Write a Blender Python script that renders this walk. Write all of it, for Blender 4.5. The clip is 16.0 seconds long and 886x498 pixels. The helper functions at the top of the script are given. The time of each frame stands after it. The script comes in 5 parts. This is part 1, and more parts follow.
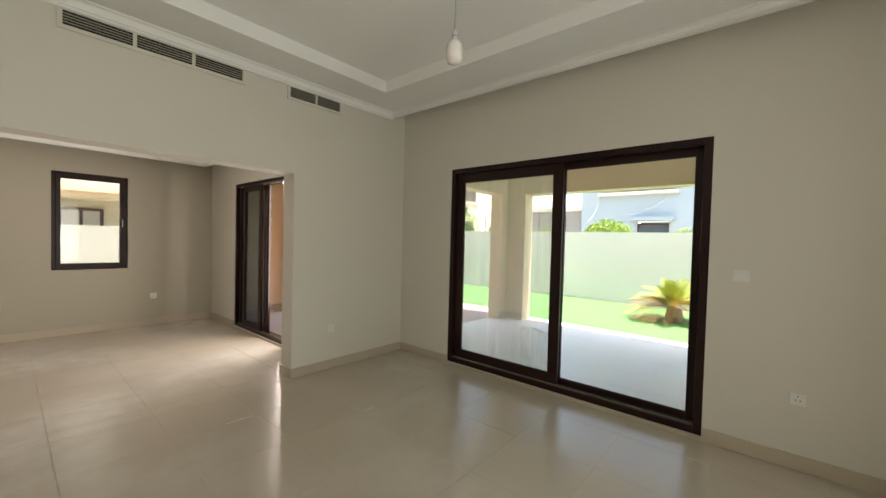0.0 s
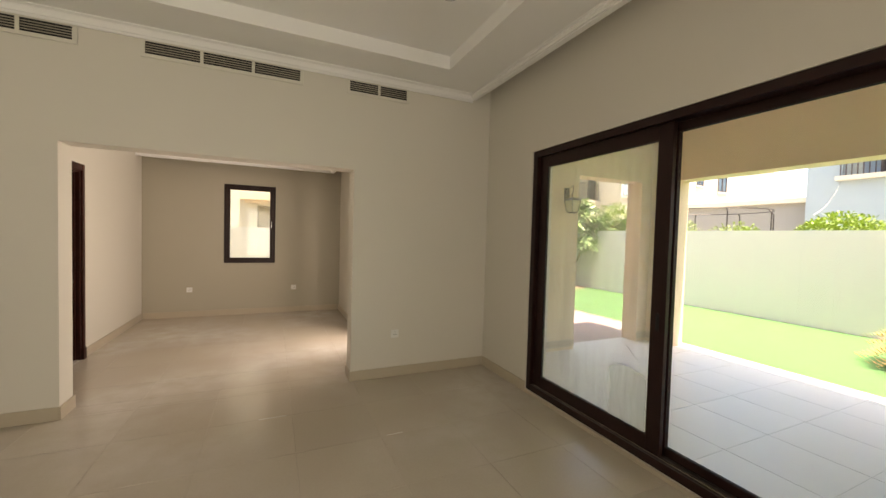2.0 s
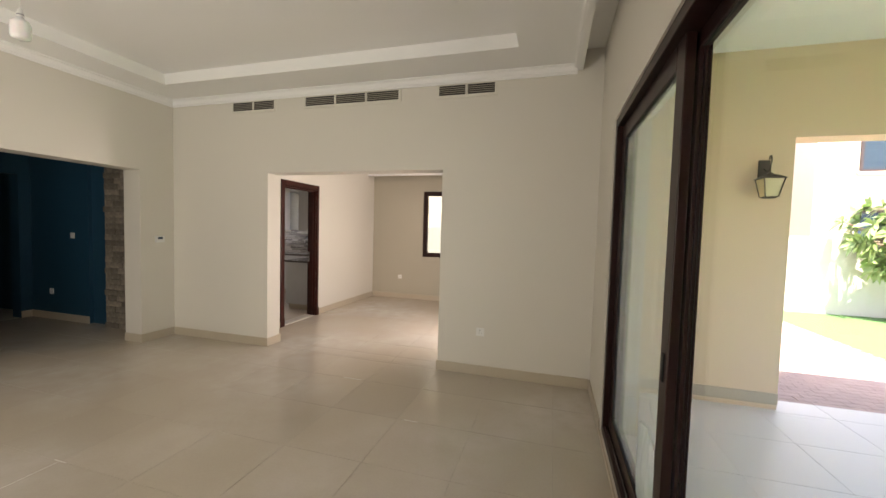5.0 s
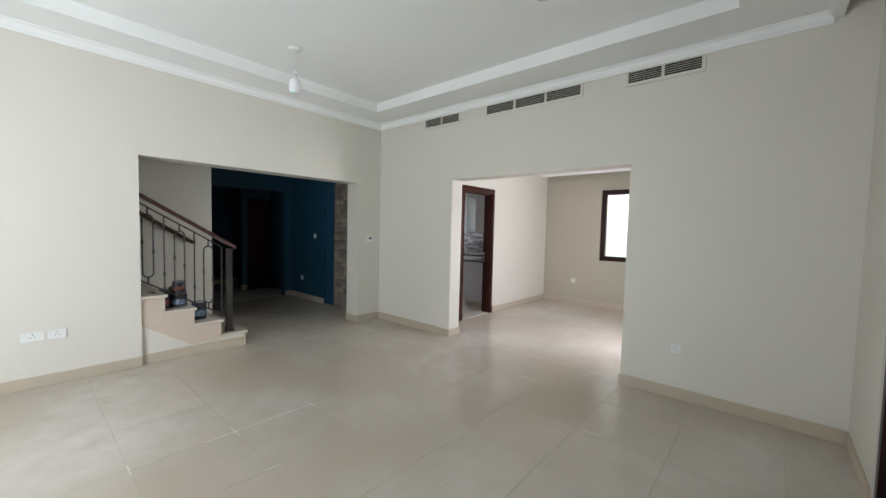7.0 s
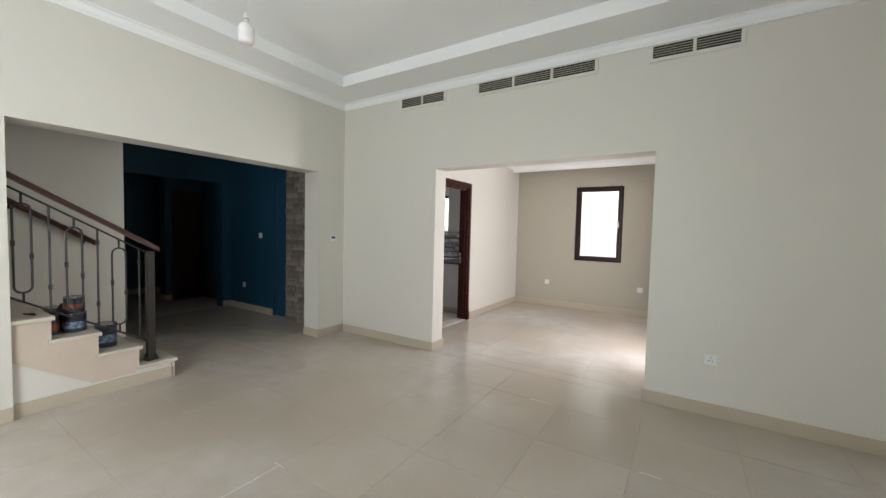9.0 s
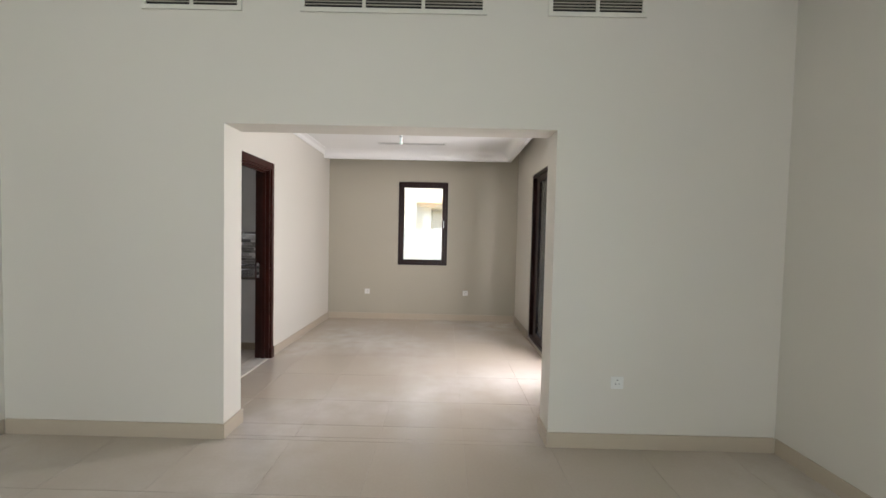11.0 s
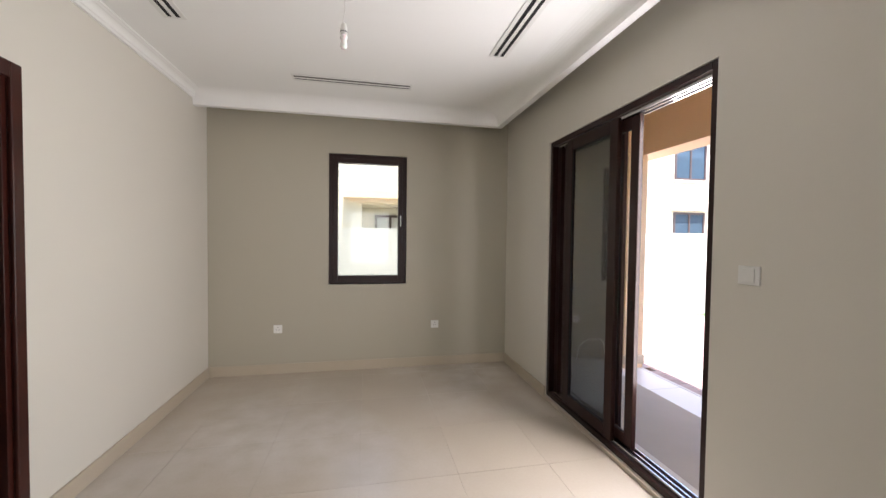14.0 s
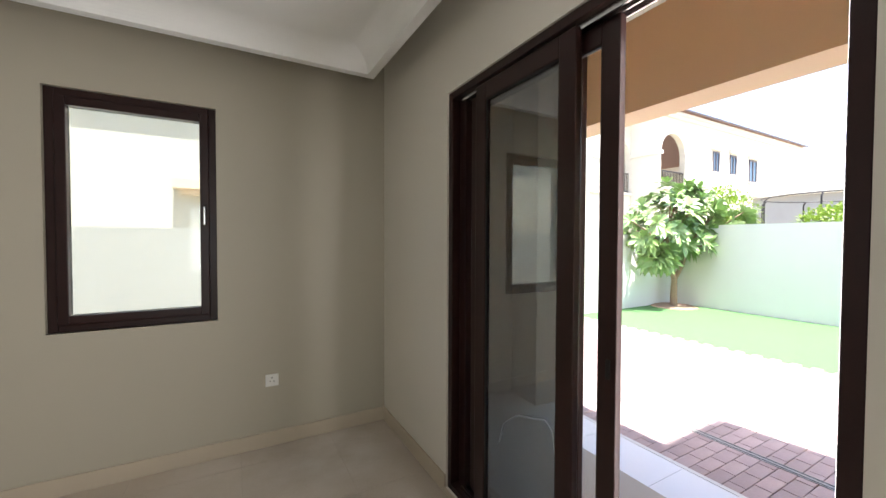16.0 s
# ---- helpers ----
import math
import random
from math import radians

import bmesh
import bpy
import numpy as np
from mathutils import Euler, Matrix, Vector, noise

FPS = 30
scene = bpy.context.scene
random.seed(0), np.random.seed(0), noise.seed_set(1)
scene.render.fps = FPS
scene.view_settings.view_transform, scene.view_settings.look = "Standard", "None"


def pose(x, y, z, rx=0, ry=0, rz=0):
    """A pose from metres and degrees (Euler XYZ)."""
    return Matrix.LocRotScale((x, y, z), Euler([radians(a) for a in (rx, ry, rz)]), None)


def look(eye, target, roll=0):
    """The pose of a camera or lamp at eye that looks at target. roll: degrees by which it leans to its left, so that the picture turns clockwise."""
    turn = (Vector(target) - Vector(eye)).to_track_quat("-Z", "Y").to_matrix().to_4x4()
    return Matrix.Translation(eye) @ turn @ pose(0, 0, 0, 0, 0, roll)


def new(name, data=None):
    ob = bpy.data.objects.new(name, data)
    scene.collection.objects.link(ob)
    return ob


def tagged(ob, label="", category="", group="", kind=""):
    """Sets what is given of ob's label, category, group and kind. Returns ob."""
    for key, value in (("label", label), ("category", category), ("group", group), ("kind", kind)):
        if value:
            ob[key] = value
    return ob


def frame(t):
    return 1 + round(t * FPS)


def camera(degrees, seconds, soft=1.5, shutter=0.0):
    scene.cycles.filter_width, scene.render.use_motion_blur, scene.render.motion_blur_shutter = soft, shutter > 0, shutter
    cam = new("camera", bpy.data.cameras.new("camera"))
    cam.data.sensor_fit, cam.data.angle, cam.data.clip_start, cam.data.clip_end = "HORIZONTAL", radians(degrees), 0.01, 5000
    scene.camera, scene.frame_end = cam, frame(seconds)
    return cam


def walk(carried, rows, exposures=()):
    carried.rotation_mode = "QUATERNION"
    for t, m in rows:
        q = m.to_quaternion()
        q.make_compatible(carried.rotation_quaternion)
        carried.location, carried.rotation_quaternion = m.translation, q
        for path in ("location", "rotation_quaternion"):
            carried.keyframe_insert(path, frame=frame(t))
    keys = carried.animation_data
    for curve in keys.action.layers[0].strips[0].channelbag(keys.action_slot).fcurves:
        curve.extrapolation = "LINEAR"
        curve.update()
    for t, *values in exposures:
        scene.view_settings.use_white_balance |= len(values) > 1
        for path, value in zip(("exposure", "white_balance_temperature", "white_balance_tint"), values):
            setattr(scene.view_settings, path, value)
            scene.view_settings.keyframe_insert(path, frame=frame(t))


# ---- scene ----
cam = camera(99.3, 16.0)
PATH = [
    (0, (-3.557, -3.781, 1.525), (-2.037, -2.481, 1.474), 1.5),
    (0.5, (-3.224, -3.802, 1.503), (-1.818, -2.381, 1.457), 1.6),
    (1, (-2.889, -3.814, 1.525), (-1.592, -2.293, 1.474), 1.7),
    (1.5, (-2.603, -3.866, 1.54), (-1.497, -2.201, 1.485), 1.7),
    (2, (-2.308, -3.882, 1.528), (-1.487, -2.06, 1.46), 1.6),
    (2.5, (-1.905, -3.866, 1.524), (-1.356, -1.944, 1.45), 1.4),
    (3, (-1.464, -3.837, 1.518), (-1.139, -1.865, 1.439), 1.4),
    (5.5, (-0.366, -3.924, 1.531), (-1.125, -2.076, 1.431), 1.5),
    (6, (-0.397, -3.925, 1.496), (-1.348, -2.169, 1.403), 1.4),
    (6.5, (-0.462, -3.966, 1.522), (-1.594, -2.321, 1.414), 1.3),
    (7, (-0.494, -3.983, 1.508), (-1.807, -2.479, 1.4), 1.4),
    (7.5, (-0.567, -3.99, 1.503), (-1.976, -2.575, 1.395), 1.2),
    (8, (-0.757, -3.969, 1.488), (-2.178, -2.566, 1.38), 1.4),
    (8.5, (-1.043, -3.908, 1.497), (-2.341, -2.391, 1.389), 1.5),
    (9, (-1.339, -3.715, 1.454), (-2.412, -2.03, 1.357), 1.4),
    (9.5, (-1.615, -3.473, 1.436), (-2.434, -1.65, 1.35), 1.4),
    (10, (-1.882, -3.233, 1.441), (-2.4, -1.303, 1.367), 1.4),
    (12.5, (-2.71, -1.428, 1.458), (-2.398, 0.546, 1.393), 0.8),
    (13, (-2.77, -1.09, 1.468), (-2.454, 0.884, 1.408), 0.7),
    (13.5, (-2.743, -0.722, 1.456), (-2.399, 1.247, 1.396), 0.7),
    (14, (-2.714, -0.37, 1.457), (-2.318, 1.589, 1.399), 0.7),
    (14.5, (-2.729, -0.01, 1.461), (-2.256, 1.933, 1.403), 0.7),
    (15, (-2.589, 0.319, 1.415), (-2.029, 2.238, 1.37), 0.4),
    (15.5, (-2.385, 0.61, 1.434), (-1.68, 2.481, 1.402), 0.1),
    (16, (-2.176, 0.899, 1.488), (-1.208, 2.648, 1.439), 0.2),
]
walk(cam, [(t, look(eye, target, roll)) for t, eye, target, roll in PATH], exposures=(
    (0, 2.62, 7000, 14), (1.5, 2.58, 7700, 17), (3, 2.54, 8400, 22), (5.5, 2.98, 6800, 20), (7.5, 3.03, 5750, 14), (9.5, 3.12, 6050, 16), (12.5, 2.78, 6100, 16), (14, 2.7, 6200, 16), (15, 2.5, 5900, 14), (16, 2.6, 6150, 12)))

# ---- light ----
world = bpy.data.worlds.new("world")
scene.world = world
world.use_nodes = True
wn = world.node_tree.nodes
sky = wn.new("ShaderNodeTexSky")
sky.sky_type, sky.sun_disc = "NISHITA", False
sky.sun_elevation, sky.sun_rotation = radians(73), radians(180)
sky.dust_density = 2.0
wn["Background"].inputs["Strength"].default_value = 0.13
world.node_tree.links.new(sky.outputs["Color"], wn["Background"].inputs["Color"])
sun = new("sun", bpy.data.lights.new("sun", "SUN"))
sun.data.energy, sun.data.angle, sun.data.color = 3.5, radians(0.5), (1.0, 0.96, 0.9)
sun.matrix_world = look((0.3, -2.9, 10), (0, 0, 0))


def fill_lamp(name, x, y, z, w, h, turn, watts, tone):
    """An added area lamp, out of sight, that lifts the daylight indoors."""
    lamp = new(name, bpy.data.lights.new(name, "AREA"))
    lamp.data.shape, lamp.data.size, lamp.data.size_y = "RECTANGLE", w, h
    lamp.data.energy, lamp.data.color = watts, tone
    lamp.matrix_world = pose(x, y, z, 90, 0, turn)
    return lamp


# fill behind the walk, set outside an added opening in the south wall
fill_lamp("fill_south", -2.7, -6.0, 1.45, 1.7, 1.85, 30, 15.0, (0.95, 1.0, 0.955))
# added before the closed west wall to brighten the kitchen
fill_lamp("fill_kitchen", -8.1, 2.0, 1.6, 1.6, 1.2, -90, 2.4, (0.95, 0.97, 1.0))
# hidden in the sliding door's opening, boosts the daylight that comes in there
fill_lamp("fill_dining", -0.862, 1.41, 1.35, 0.42, 1.8, 100, 10.5, (1.0, 0.95, 0.9))
# weak fill added in the closed stair hall
fill_lamp("fill_stairs", -7.4, -6.0, 2.2, 1.2, 1.0, 0, 0.2, (1.0, 0.97, 0.94))


# ---- materials ----
def material(name, color, rough=0.6, metal=0.0, dark=None, scale=3.0, grain=60.0, bump=0.02, amount=0.5, rand=0.0, spec=0.5, rvar=0.12):
    """A surface whose colour drifts between two tones at two scales, with fine relief."""
    mat = bpy.data.materials.new(name)
    mat.use_nodes = True
    nt = mat.node_tree
    bsdf = nt.nodes["Principled BSDF"]
    bsdf.inputs["Metallic"].default_value = metal
    bsdf.inputs["Specular IOR Level"].default_value = spec
    if dark is None:
        dark = tuple(c * 0.9 for c in color)
    co = nt.nodes.new("ShaderNodeTexCoord")
    big, fine = nt.nodes.new("ShaderNodeTexNoise"), nt.nodes.new("ShaderNodeTexNoise")
    big.inputs["Scale"].default_value, fine.inputs["Scale"].default_value = scale, grain
    big.inputs["Detail"].default_value, fine.inputs["Detail"].default_value = 5, 4
    for n in (big, fine):
        nt.links.new(co.outputs["Object"], n.inputs["Vector"])
    add = nt.nodes.new("ShaderNodeMath")
    add.operation = "MULTIPLY_ADD"
    add.inputs[1].default_value = 0.35
    nt.links.new(fine.outputs["Fac"], add.inputs[0])
    nt.links.new(big.outputs["Fac"], add.inputs[2])
    ramp = nt.nodes.new("ShaderNodeMapRange")
    ramp.inputs["From Min"].default_value, ramp.inputs["From Max"].default_value = 0.68 - 0.5 * amount, 0.68 + 0.5 * amount
    nt.links.new(add.outputs[0], ramp.inputs["Value"])
    mix = nt.nodes.new("ShaderNodeMix")
    mix.data_type = "RGBA"
    mix.inputs["A"].default_value, mix.inputs["B"].default_value = (*dark, 1), (*color, 1)
    nt.links.new(ramp.outputs["Result"], mix.inputs["Factor"])
    out = mix.outputs["Result"]
    if rand:
        info, hsv = nt.nodes.new("ShaderNodeObjectInfo"), nt.nodes.new("ShaderNodeHueSaturation")
        mr = nt.nodes.new("ShaderNodeMapRange")
        mr.inputs["To Min"].default_value, mr.inputs["To Max"].default_value = 1 - rand, 1 + rand
        nt.links.new(info.outputs["Random"], mr.inputs["Value"])
        nt.links.new(mr.outputs["Result"], hsv.inputs["Value"])
        nt.links.new(out, hsv.inputs["Color"])
        out = hsv.outputs["Color"]
    nt.links.new(out, bsdf.inputs["Base Color"])
    rr = nt.nodes.new("ShaderNodeMapRange")
    low, high = rough * (1 - rvar), min(1.0, rough * (1 + rvar))
    if rough >= 0.27:
        low = max(low, 0.288)
    else:
        high = min(high, 0.258)
    rr.inputs["To Min"].default_value, rr.inputs["To Max"].default_value = low, high
    nt.links.new(big.outputs["Fac"], rr.inputs["Value"])
    nt.links.new(rr.outputs["Result"], bsdf.inputs["Roughness"])
    if bump:
        bn = nt.nodes.new("ShaderNodeBump")
        bn.inputs["Strength"].default_value, bn.inputs["Distance"].default_value = bump * 5, 0.003
        nt.links.new(fine.outputs["Fac"], bn.inputs["Height"])
        nt.links.new(bn.outputs["Normal"], bsdf.inputs["Normal"])
    return mat


def glass_material(name, tint, haze=0.0, gloss=0.022):
    """A thin pane: clear or tinted straight through, mirror gloss by Fresnel, with an optional film of dust."""
    mat = bpy.data.materials.new(name)
    mat.use_nodes = True
    nt = mat.node_tree
    nt.nodes.clear()
    out = nt.nodes.new("ShaderNodeOutputMaterial")
    tr, gl, mx = nt.nodes.new("ShaderNodeBsdfTransparent"), nt.nodes.new("ShaderNodeBsdfGlossy"), nt.nodes.new("ShaderNodeMixShader")
    facing, fr = nt.nodes.new("ShaderNodeLayerWeight"), nt.nodes.new("ShaderNodeMath")
    power = nt.nodes.new("ShaderNodeMath")
    facing.inputs["Blend"].default_value = 0.5
    power.operation, power.inputs[1].default_value = "POWER", 5.0
    fr.operation, fr.inputs[1].default_value, fr.inputs[2].default_value = "MULTIPLY_ADD", 0.55, gloss
    nt.links.new(facing.outputs["Facing"], power.inputs[0])
    nt.links.new(power.outputs[0], fr.inputs[0])
    tr.inputs["Color"].default_value = (*tint, 1)
    gl.inputs["Roughness"].default_value = 0.0
    nt.links.new(fr.outputs[0], mx.inputs[0])
    nt.links.new(tr.outputs[0], mx.inputs[1])
    nt.links.new(gl.outputs[0], mx.inputs[2])
    last = mx.outputs[0]
    if haze:
        df, m2 = nt.nodes.new("ShaderNodeBsdfDiffuse"), nt.nodes.new("ShaderNodeMixShader")
        tl, m3 = nt.nodes.new("ShaderNodeBsdfTranslucent"), nt.nodes.new("ShaderNodeMixShader")
        df.inputs["Color"].default_value = tl.inputs["Color"].default_value = (0.75, 0.76, 0.74, 1)
        m3.inputs[0].default_value = 0.5
        nt.links.new(df.outputs[0], m3.inputs[1])
        nt.links.new(tl.outputs[0], m3.inputs[2])
        co, noise_node, mr = nt.nodes.new("ShaderNodeTexCoord"), nt.nodes.new("ShaderNodeTexNoise"), nt.nodes.new("ShaderNodeMapRange")
        mp = nt.nodes.new("ShaderNodeMapping")
        mp.inputs["Scale"].default_value = (4, 4, 0.35)
        noise_node.inputs["Scale"].default_value, noise_node.inputs["Detail"].default_value = 3.0, 6
        mr.inputs["From Min"].default_value, mr.inputs["From Max"].default_value = 0.35, 0.75
        mr.inputs["To Min"].default_value, mr.inputs["To Max"].default_value = 0.7 * haze, haze
        nt.links.new(co.outputs["Object"], mp.inputs["Vector"])
        nt.links.new(mp.outputs[0], noise_node.inputs["Vector"])
        nt.links.new(noise_node.outputs["Fac"], mr.inputs["Value"])
        nt.links.new(mr.outputs["Result"], m2.inputs[0])
        nt.links.new(last, m2.inputs[1])
        nt.links.new(m3.outputs[0], m2.inputs[2])
        last = m2.outputs[0]
    nt.links.new(last, out.inputs["Surface"])
    return mat


PAINT = material("cream_wall_paint", (0.67, 0.64, 0.57), 0.55, scale=1.2, grain=90, bump=0.015, dark=(0.65, 0.62, 0.55), amount=1.2)
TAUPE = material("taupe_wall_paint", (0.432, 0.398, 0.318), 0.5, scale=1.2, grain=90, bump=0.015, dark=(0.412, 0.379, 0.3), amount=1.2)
WHITE = material("white_ceiling_paint", (0.86, 0.86, 0.84), 0.7, scale=1.0, grain=80, bump=0.01, dark=(0.84, 0.84, 0.82), amount=1.2)


def floor_material(name, tone, dust, rough):
    """Glazed floor tile: one tone with a slight shift tile by tile, cloudy gloss and soft dust over the joints."""
    mat = bpy.data.materials.new(name)
    mat.use_nodes = True
    nt = mat.node_tree
    bsdf = nt.nodes["Principled BSDF"]
    geo, info = nt.nodes.new("ShaderNodeNewGeometry"), nt.nodes.new("ShaderNodeObjectInfo")

    def noise_at(scale, detail):
        n = nt.nodes.new("ShaderNodeTexNoise")
        n.inputs["Scale"].default_value, n.inputs["Detail"].default_value = scale, detail
        nt.links.new(geo.outputs["Position"], n.inputs["Vector"])
        return n.outputs["Fac"]

    def ranged(src, f0, f1, t0, t1):
        m = nt.nodes.new("ShaderNodeMapRange")
        for key, v in (("From Min", f0), ("From Max", f1), ("To Min", t0), ("To Max", t1)):
            m.inputs[key].default_value = v
        nt.links.new(src, m.inputs["Value"])
        return m.outputs["Result"]

    clouds = noise_at(0.7, 1.0)
    smears = noise_at(5.0, 3.0)
    fine = noise_at(60.0, 2.0)
    mix = nt.nodes.new("ShaderNodeMixRGB")
    mix.inputs["Color1"].default_value, mix.inputs["Color2"].default_value = (*tone, 1), (*dust, 1)
    prod = nt.nodes.new("ShaderNodeMath")
    prod.operation = "MULTIPLY"
    nt.links.new(ranged(clouds, 0.42, 0.72, 0.0, 0.9), prod.inputs[0])
    nt.links.new(ranged(smears, 0.25, 0.75, 0.25, 1.0), prod.inputs[1])
    nt.links.new(prod.outputs[0], mix.inputs["Fac"])
    hsv = nt.nodes.new("ShaderNodeHueSaturation")
    val = nt.nodes.new("ShaderNodeMath")
    val.operation = "MULTIPLY"
    nt.links.new(ranged(info.outputs["Random"], 0, 1, 0.98, 1.02), val.inputs[0])
    nt.links.new(ranged(fine, 0.2, 0.8, 0.975, 1.025), val.inputs[1])
    nt.links.new(val.outputs[0], hsv.inputs["Value"])
    nt.links.new(mix.outputs[0], hsv.inputs["Color"])
    nt.links.new(hsv.outputs["Color"], bsdf.inputs["Base Color"])
    nt.links.new(ranged(smears, 0.2, 0.8, rough, rough * 1.2), bsdf.inputs["Roughness"])
    return mat


TILE = floor_material("beige_porcelain_tile", (0.47, 0.41, 0.335), (0.62, 0.59, 0.55), 0.2)
GROUT = material("beige_tile_grout", (0.47, 0.42, 0.35), 0.9, grain=200)
SKIRT = material("beige_skirting_tile", (0.5, 0.43, 0.33), 0.3, scale=4, grain=50, bump=0.004, amount=1.2)
BROWN = material("dark_brown_aluminium", (0.025, 0.009, 0.0075), 0.34, scale=8, grain=120, bump=0.01, dark=(0.018, 0.0065, 0.0055), spec=0.25)
MAHOG = material("mahogany_door_wood", (0.05, 0.011, 0.007), 0.34, scale=6, grain=40, bump=0.02, dark=(0.026, 0.006, 0.004), spec=0.3)
BLUE = material("petrol_blue_paint", (0.012, 0.06, 0.105), 0.5, scale=1.5, grain=90, dark=(0.01, 0.054, 0.095))
PORCH = material("sand_render", (0.78, 0.61, 0.43), 0.8, scale=1.5, grain=70, bump=0.05, dark=(0.75, 0.58, 0.4), amount=1.2)
OUTWALL = material("pale_garden_wall_render", (0.68, 0.65, 0.6), 0.85, scale=1.5, grain=60, bump=0.05, amount=1.2)
PORCHTILE = material("grey_porch_tile", (0.75, 0.73, 0.715), 0.35, scale=2, grain=50, bump=0.01, rand=0.008, amount=1.2, dark=(0.725, 0.705, 0.69))
PGROUT = material("pale_porch_grout", (0.75, 0.73, 0.71), 0.9, grain=200)
GRASS = material("artificial_grass", (0.09, 0.205, 0.062), 0.9, scale=5, grain=160, bump=0.4, dark=(0.06, 0.145, 0.04), amount=1.2)
PAVER = material("reddish_grey_paver", (0.44, 0.33, 0.3), 0.85, scale=8, grain=80, bump=0.1, dark=(0.34, 0.25, 0.23), rand=0.14)
SAND = material("pale_ground", (0.4, 0.36, 0.29), 0.95, scale=2, grain=30, bump=0.1)
HOUSE = material("cream_house_render", (0.68, 0.62, 0.5), 0.85, scale=1, grain=30)
HOUSEB = material("blue_grey_house_render", (0.35, 0.42, 0.45), 0.85, scale=1, grain=30)
DARKGLASS = material("dark_window_glass", (0.05, 0.08, 0.11), 0.08, grain=5, bump=0)
CLEAR = glass_material("clear_glass", (0.96, 0.98, 0.97))
# added tint that tones down the bright daylight view through the casements
DIMMED = glass_material("dimmed_window_glass", (0.68, 0.71, 0.69))
FILMED = glass_material("filmed_glass", (0.94, 0.96, 0.94), 0.26)
TINTED = glass_material("screened_glass", (0.72, 0.76, 0.78), 0.03, 0.13)
MESH = glass_material("fly_screen_mesh", (0.5, 0.52, 0.52), 0.02, 0.0)
STEEL = material("brushed_steel", (0.55, 0.55, 0.55), 0.25, 1.0, grain=80)
PLASTIC = material("white_plastic", (0.78, 0.78, 0.75), 0.35, grain=20, bump=0)
BLACK = material("black_void", (0.01, 0.01, 0.01), 0.8, grain=20, bump=0)


# ---- mesh helpers ----
def box_into(bm, lo, hi, bevel=0.0):
    x0, y0, z0 = lo
    x1, y1, z1 = hi
    vs = [bm.verts.new(p) for p in ((x0, y0, z0), (x1, y0, z0), (x1, y1, z0), (x0, y1, z0), (x0, y0, z1), (x1, y0, z1), (x1, y1, z1), (x0, y1, z1))]
    faces = [bm.faces.new([vs[i] for i in f]) for f in ((3, 2, 1, 0), (4, 5, 6, 7), (0, 1, 5, 4), (1, 2, 6, 5), (2, 3, 7, 6), (3, 0, 4, 7))]
    if bevel:
        edges = list({e for f in faces for e in f.edges})
        bmesh.ops.bevel(bm, geom=edges, offset=bevel, segments=2, affect="EDGES", profile=0.5)


def mesh_of(bm, name, mat, smooth=False):
    me = bpy.data.meshes.new(name)
    bmesh.ops.recalc_face_normals(bm, faces=bm.faces[:])
    bm.to_mesh(me)
    bm.free()
    me.materials.append(mat)
    if smooth:
        for p in me.polygons:
            p.use_smooth = True
    return me


def part(name, bm, mat, parent=None, label="", smooth=False, kind=""):
    ob = new(name, mesh_of(bm, name, mat, smooth))
    if parent:
        ob.parent = parent
    return tagged(ob, label=label, kind=kind)


def boxes(*pairs, bevel=0.0):
    bm = bmesh.new()
    for lo, hi in pairs:
        box_into(bm, lo, hi, bevel)
    return bm


def box_part(name, lo, hi, mat, parent=None, label="", bevel=0.0, kind=""):
    return part(name, boxes((lo, hi), bevel=bevel), mat, parent, label, kind=kind)


def structure(name, mat, label, *pairs, bevel=0.0):
    return tagged(part(name, boxes(*pairs, bevel=bevel), mat), label, name.rstrip("_0123456789").replace("_", " "), kind="structure")


def empty(name, at, label="", category="", group="", kind=""):
    e = new(name)
    e.location = at
    return tagged(e, label, category, group, kind)


def lathe(profile, seg=20, at=(0, 0, 0)):
    """A turned shape from (radius, height) pairs."""
    bm = bmesh.new()
    rings = [[bm.verts.new((at[0] + r * math.cos(2 * math.pi * k / seg), at[1] + r * math.sin(2 * math.pi * k / seg), at[2] + z)) for k in range(seg)] for r, z in profile]
    for a, b in zip(rings, rings[1:]):
        for k in range(seg):
            bm.faces.new((a[k], a[(k + 1) % seg], b[(k + 1) % seg], b[k]))
    bm.faces.new(rings[0])
    bm.faces.new(rings[-1])
    return bm


def tube(points, radius, seg=8, bm=None, radii=None):
    """A round bar through points."""
    bm = bm or bmesh.new()
    pts = [Vector(p) for p in points]
    rings, side = [], None
    for i, p in enumerate(pts):
        d = (pts[min(i + 1, len(pts) - 1)] - pts[max(i - 1, 0)]).normalized()
        if side is None:
            side = d.cross(Vector((0, 0, 1)) if abs(d.z) < 0.9 else Vector((1, 0, 0))).normalized()
        side = (side - d * side.dot(d)).normalized()
        up = d.cross(side)
        r = radii[i] if radii else radius
        rings.append([bm.verts.new(p + r * (math.cos(2 * math.pi * k / seg) * side + math.sin(2 * math.pi * k / seg) * up)) for k in range(seg)])
    for a, b in zip(rings, rings[1:]):
        for k in range(seg):
            bm.faces.new((a[k], a[(k + 1) % seg], b[(k + 1) % seg], b[k]))
    bm.faces.new(rings[0])
    bm.faces.new(rings[-1])
    return bm


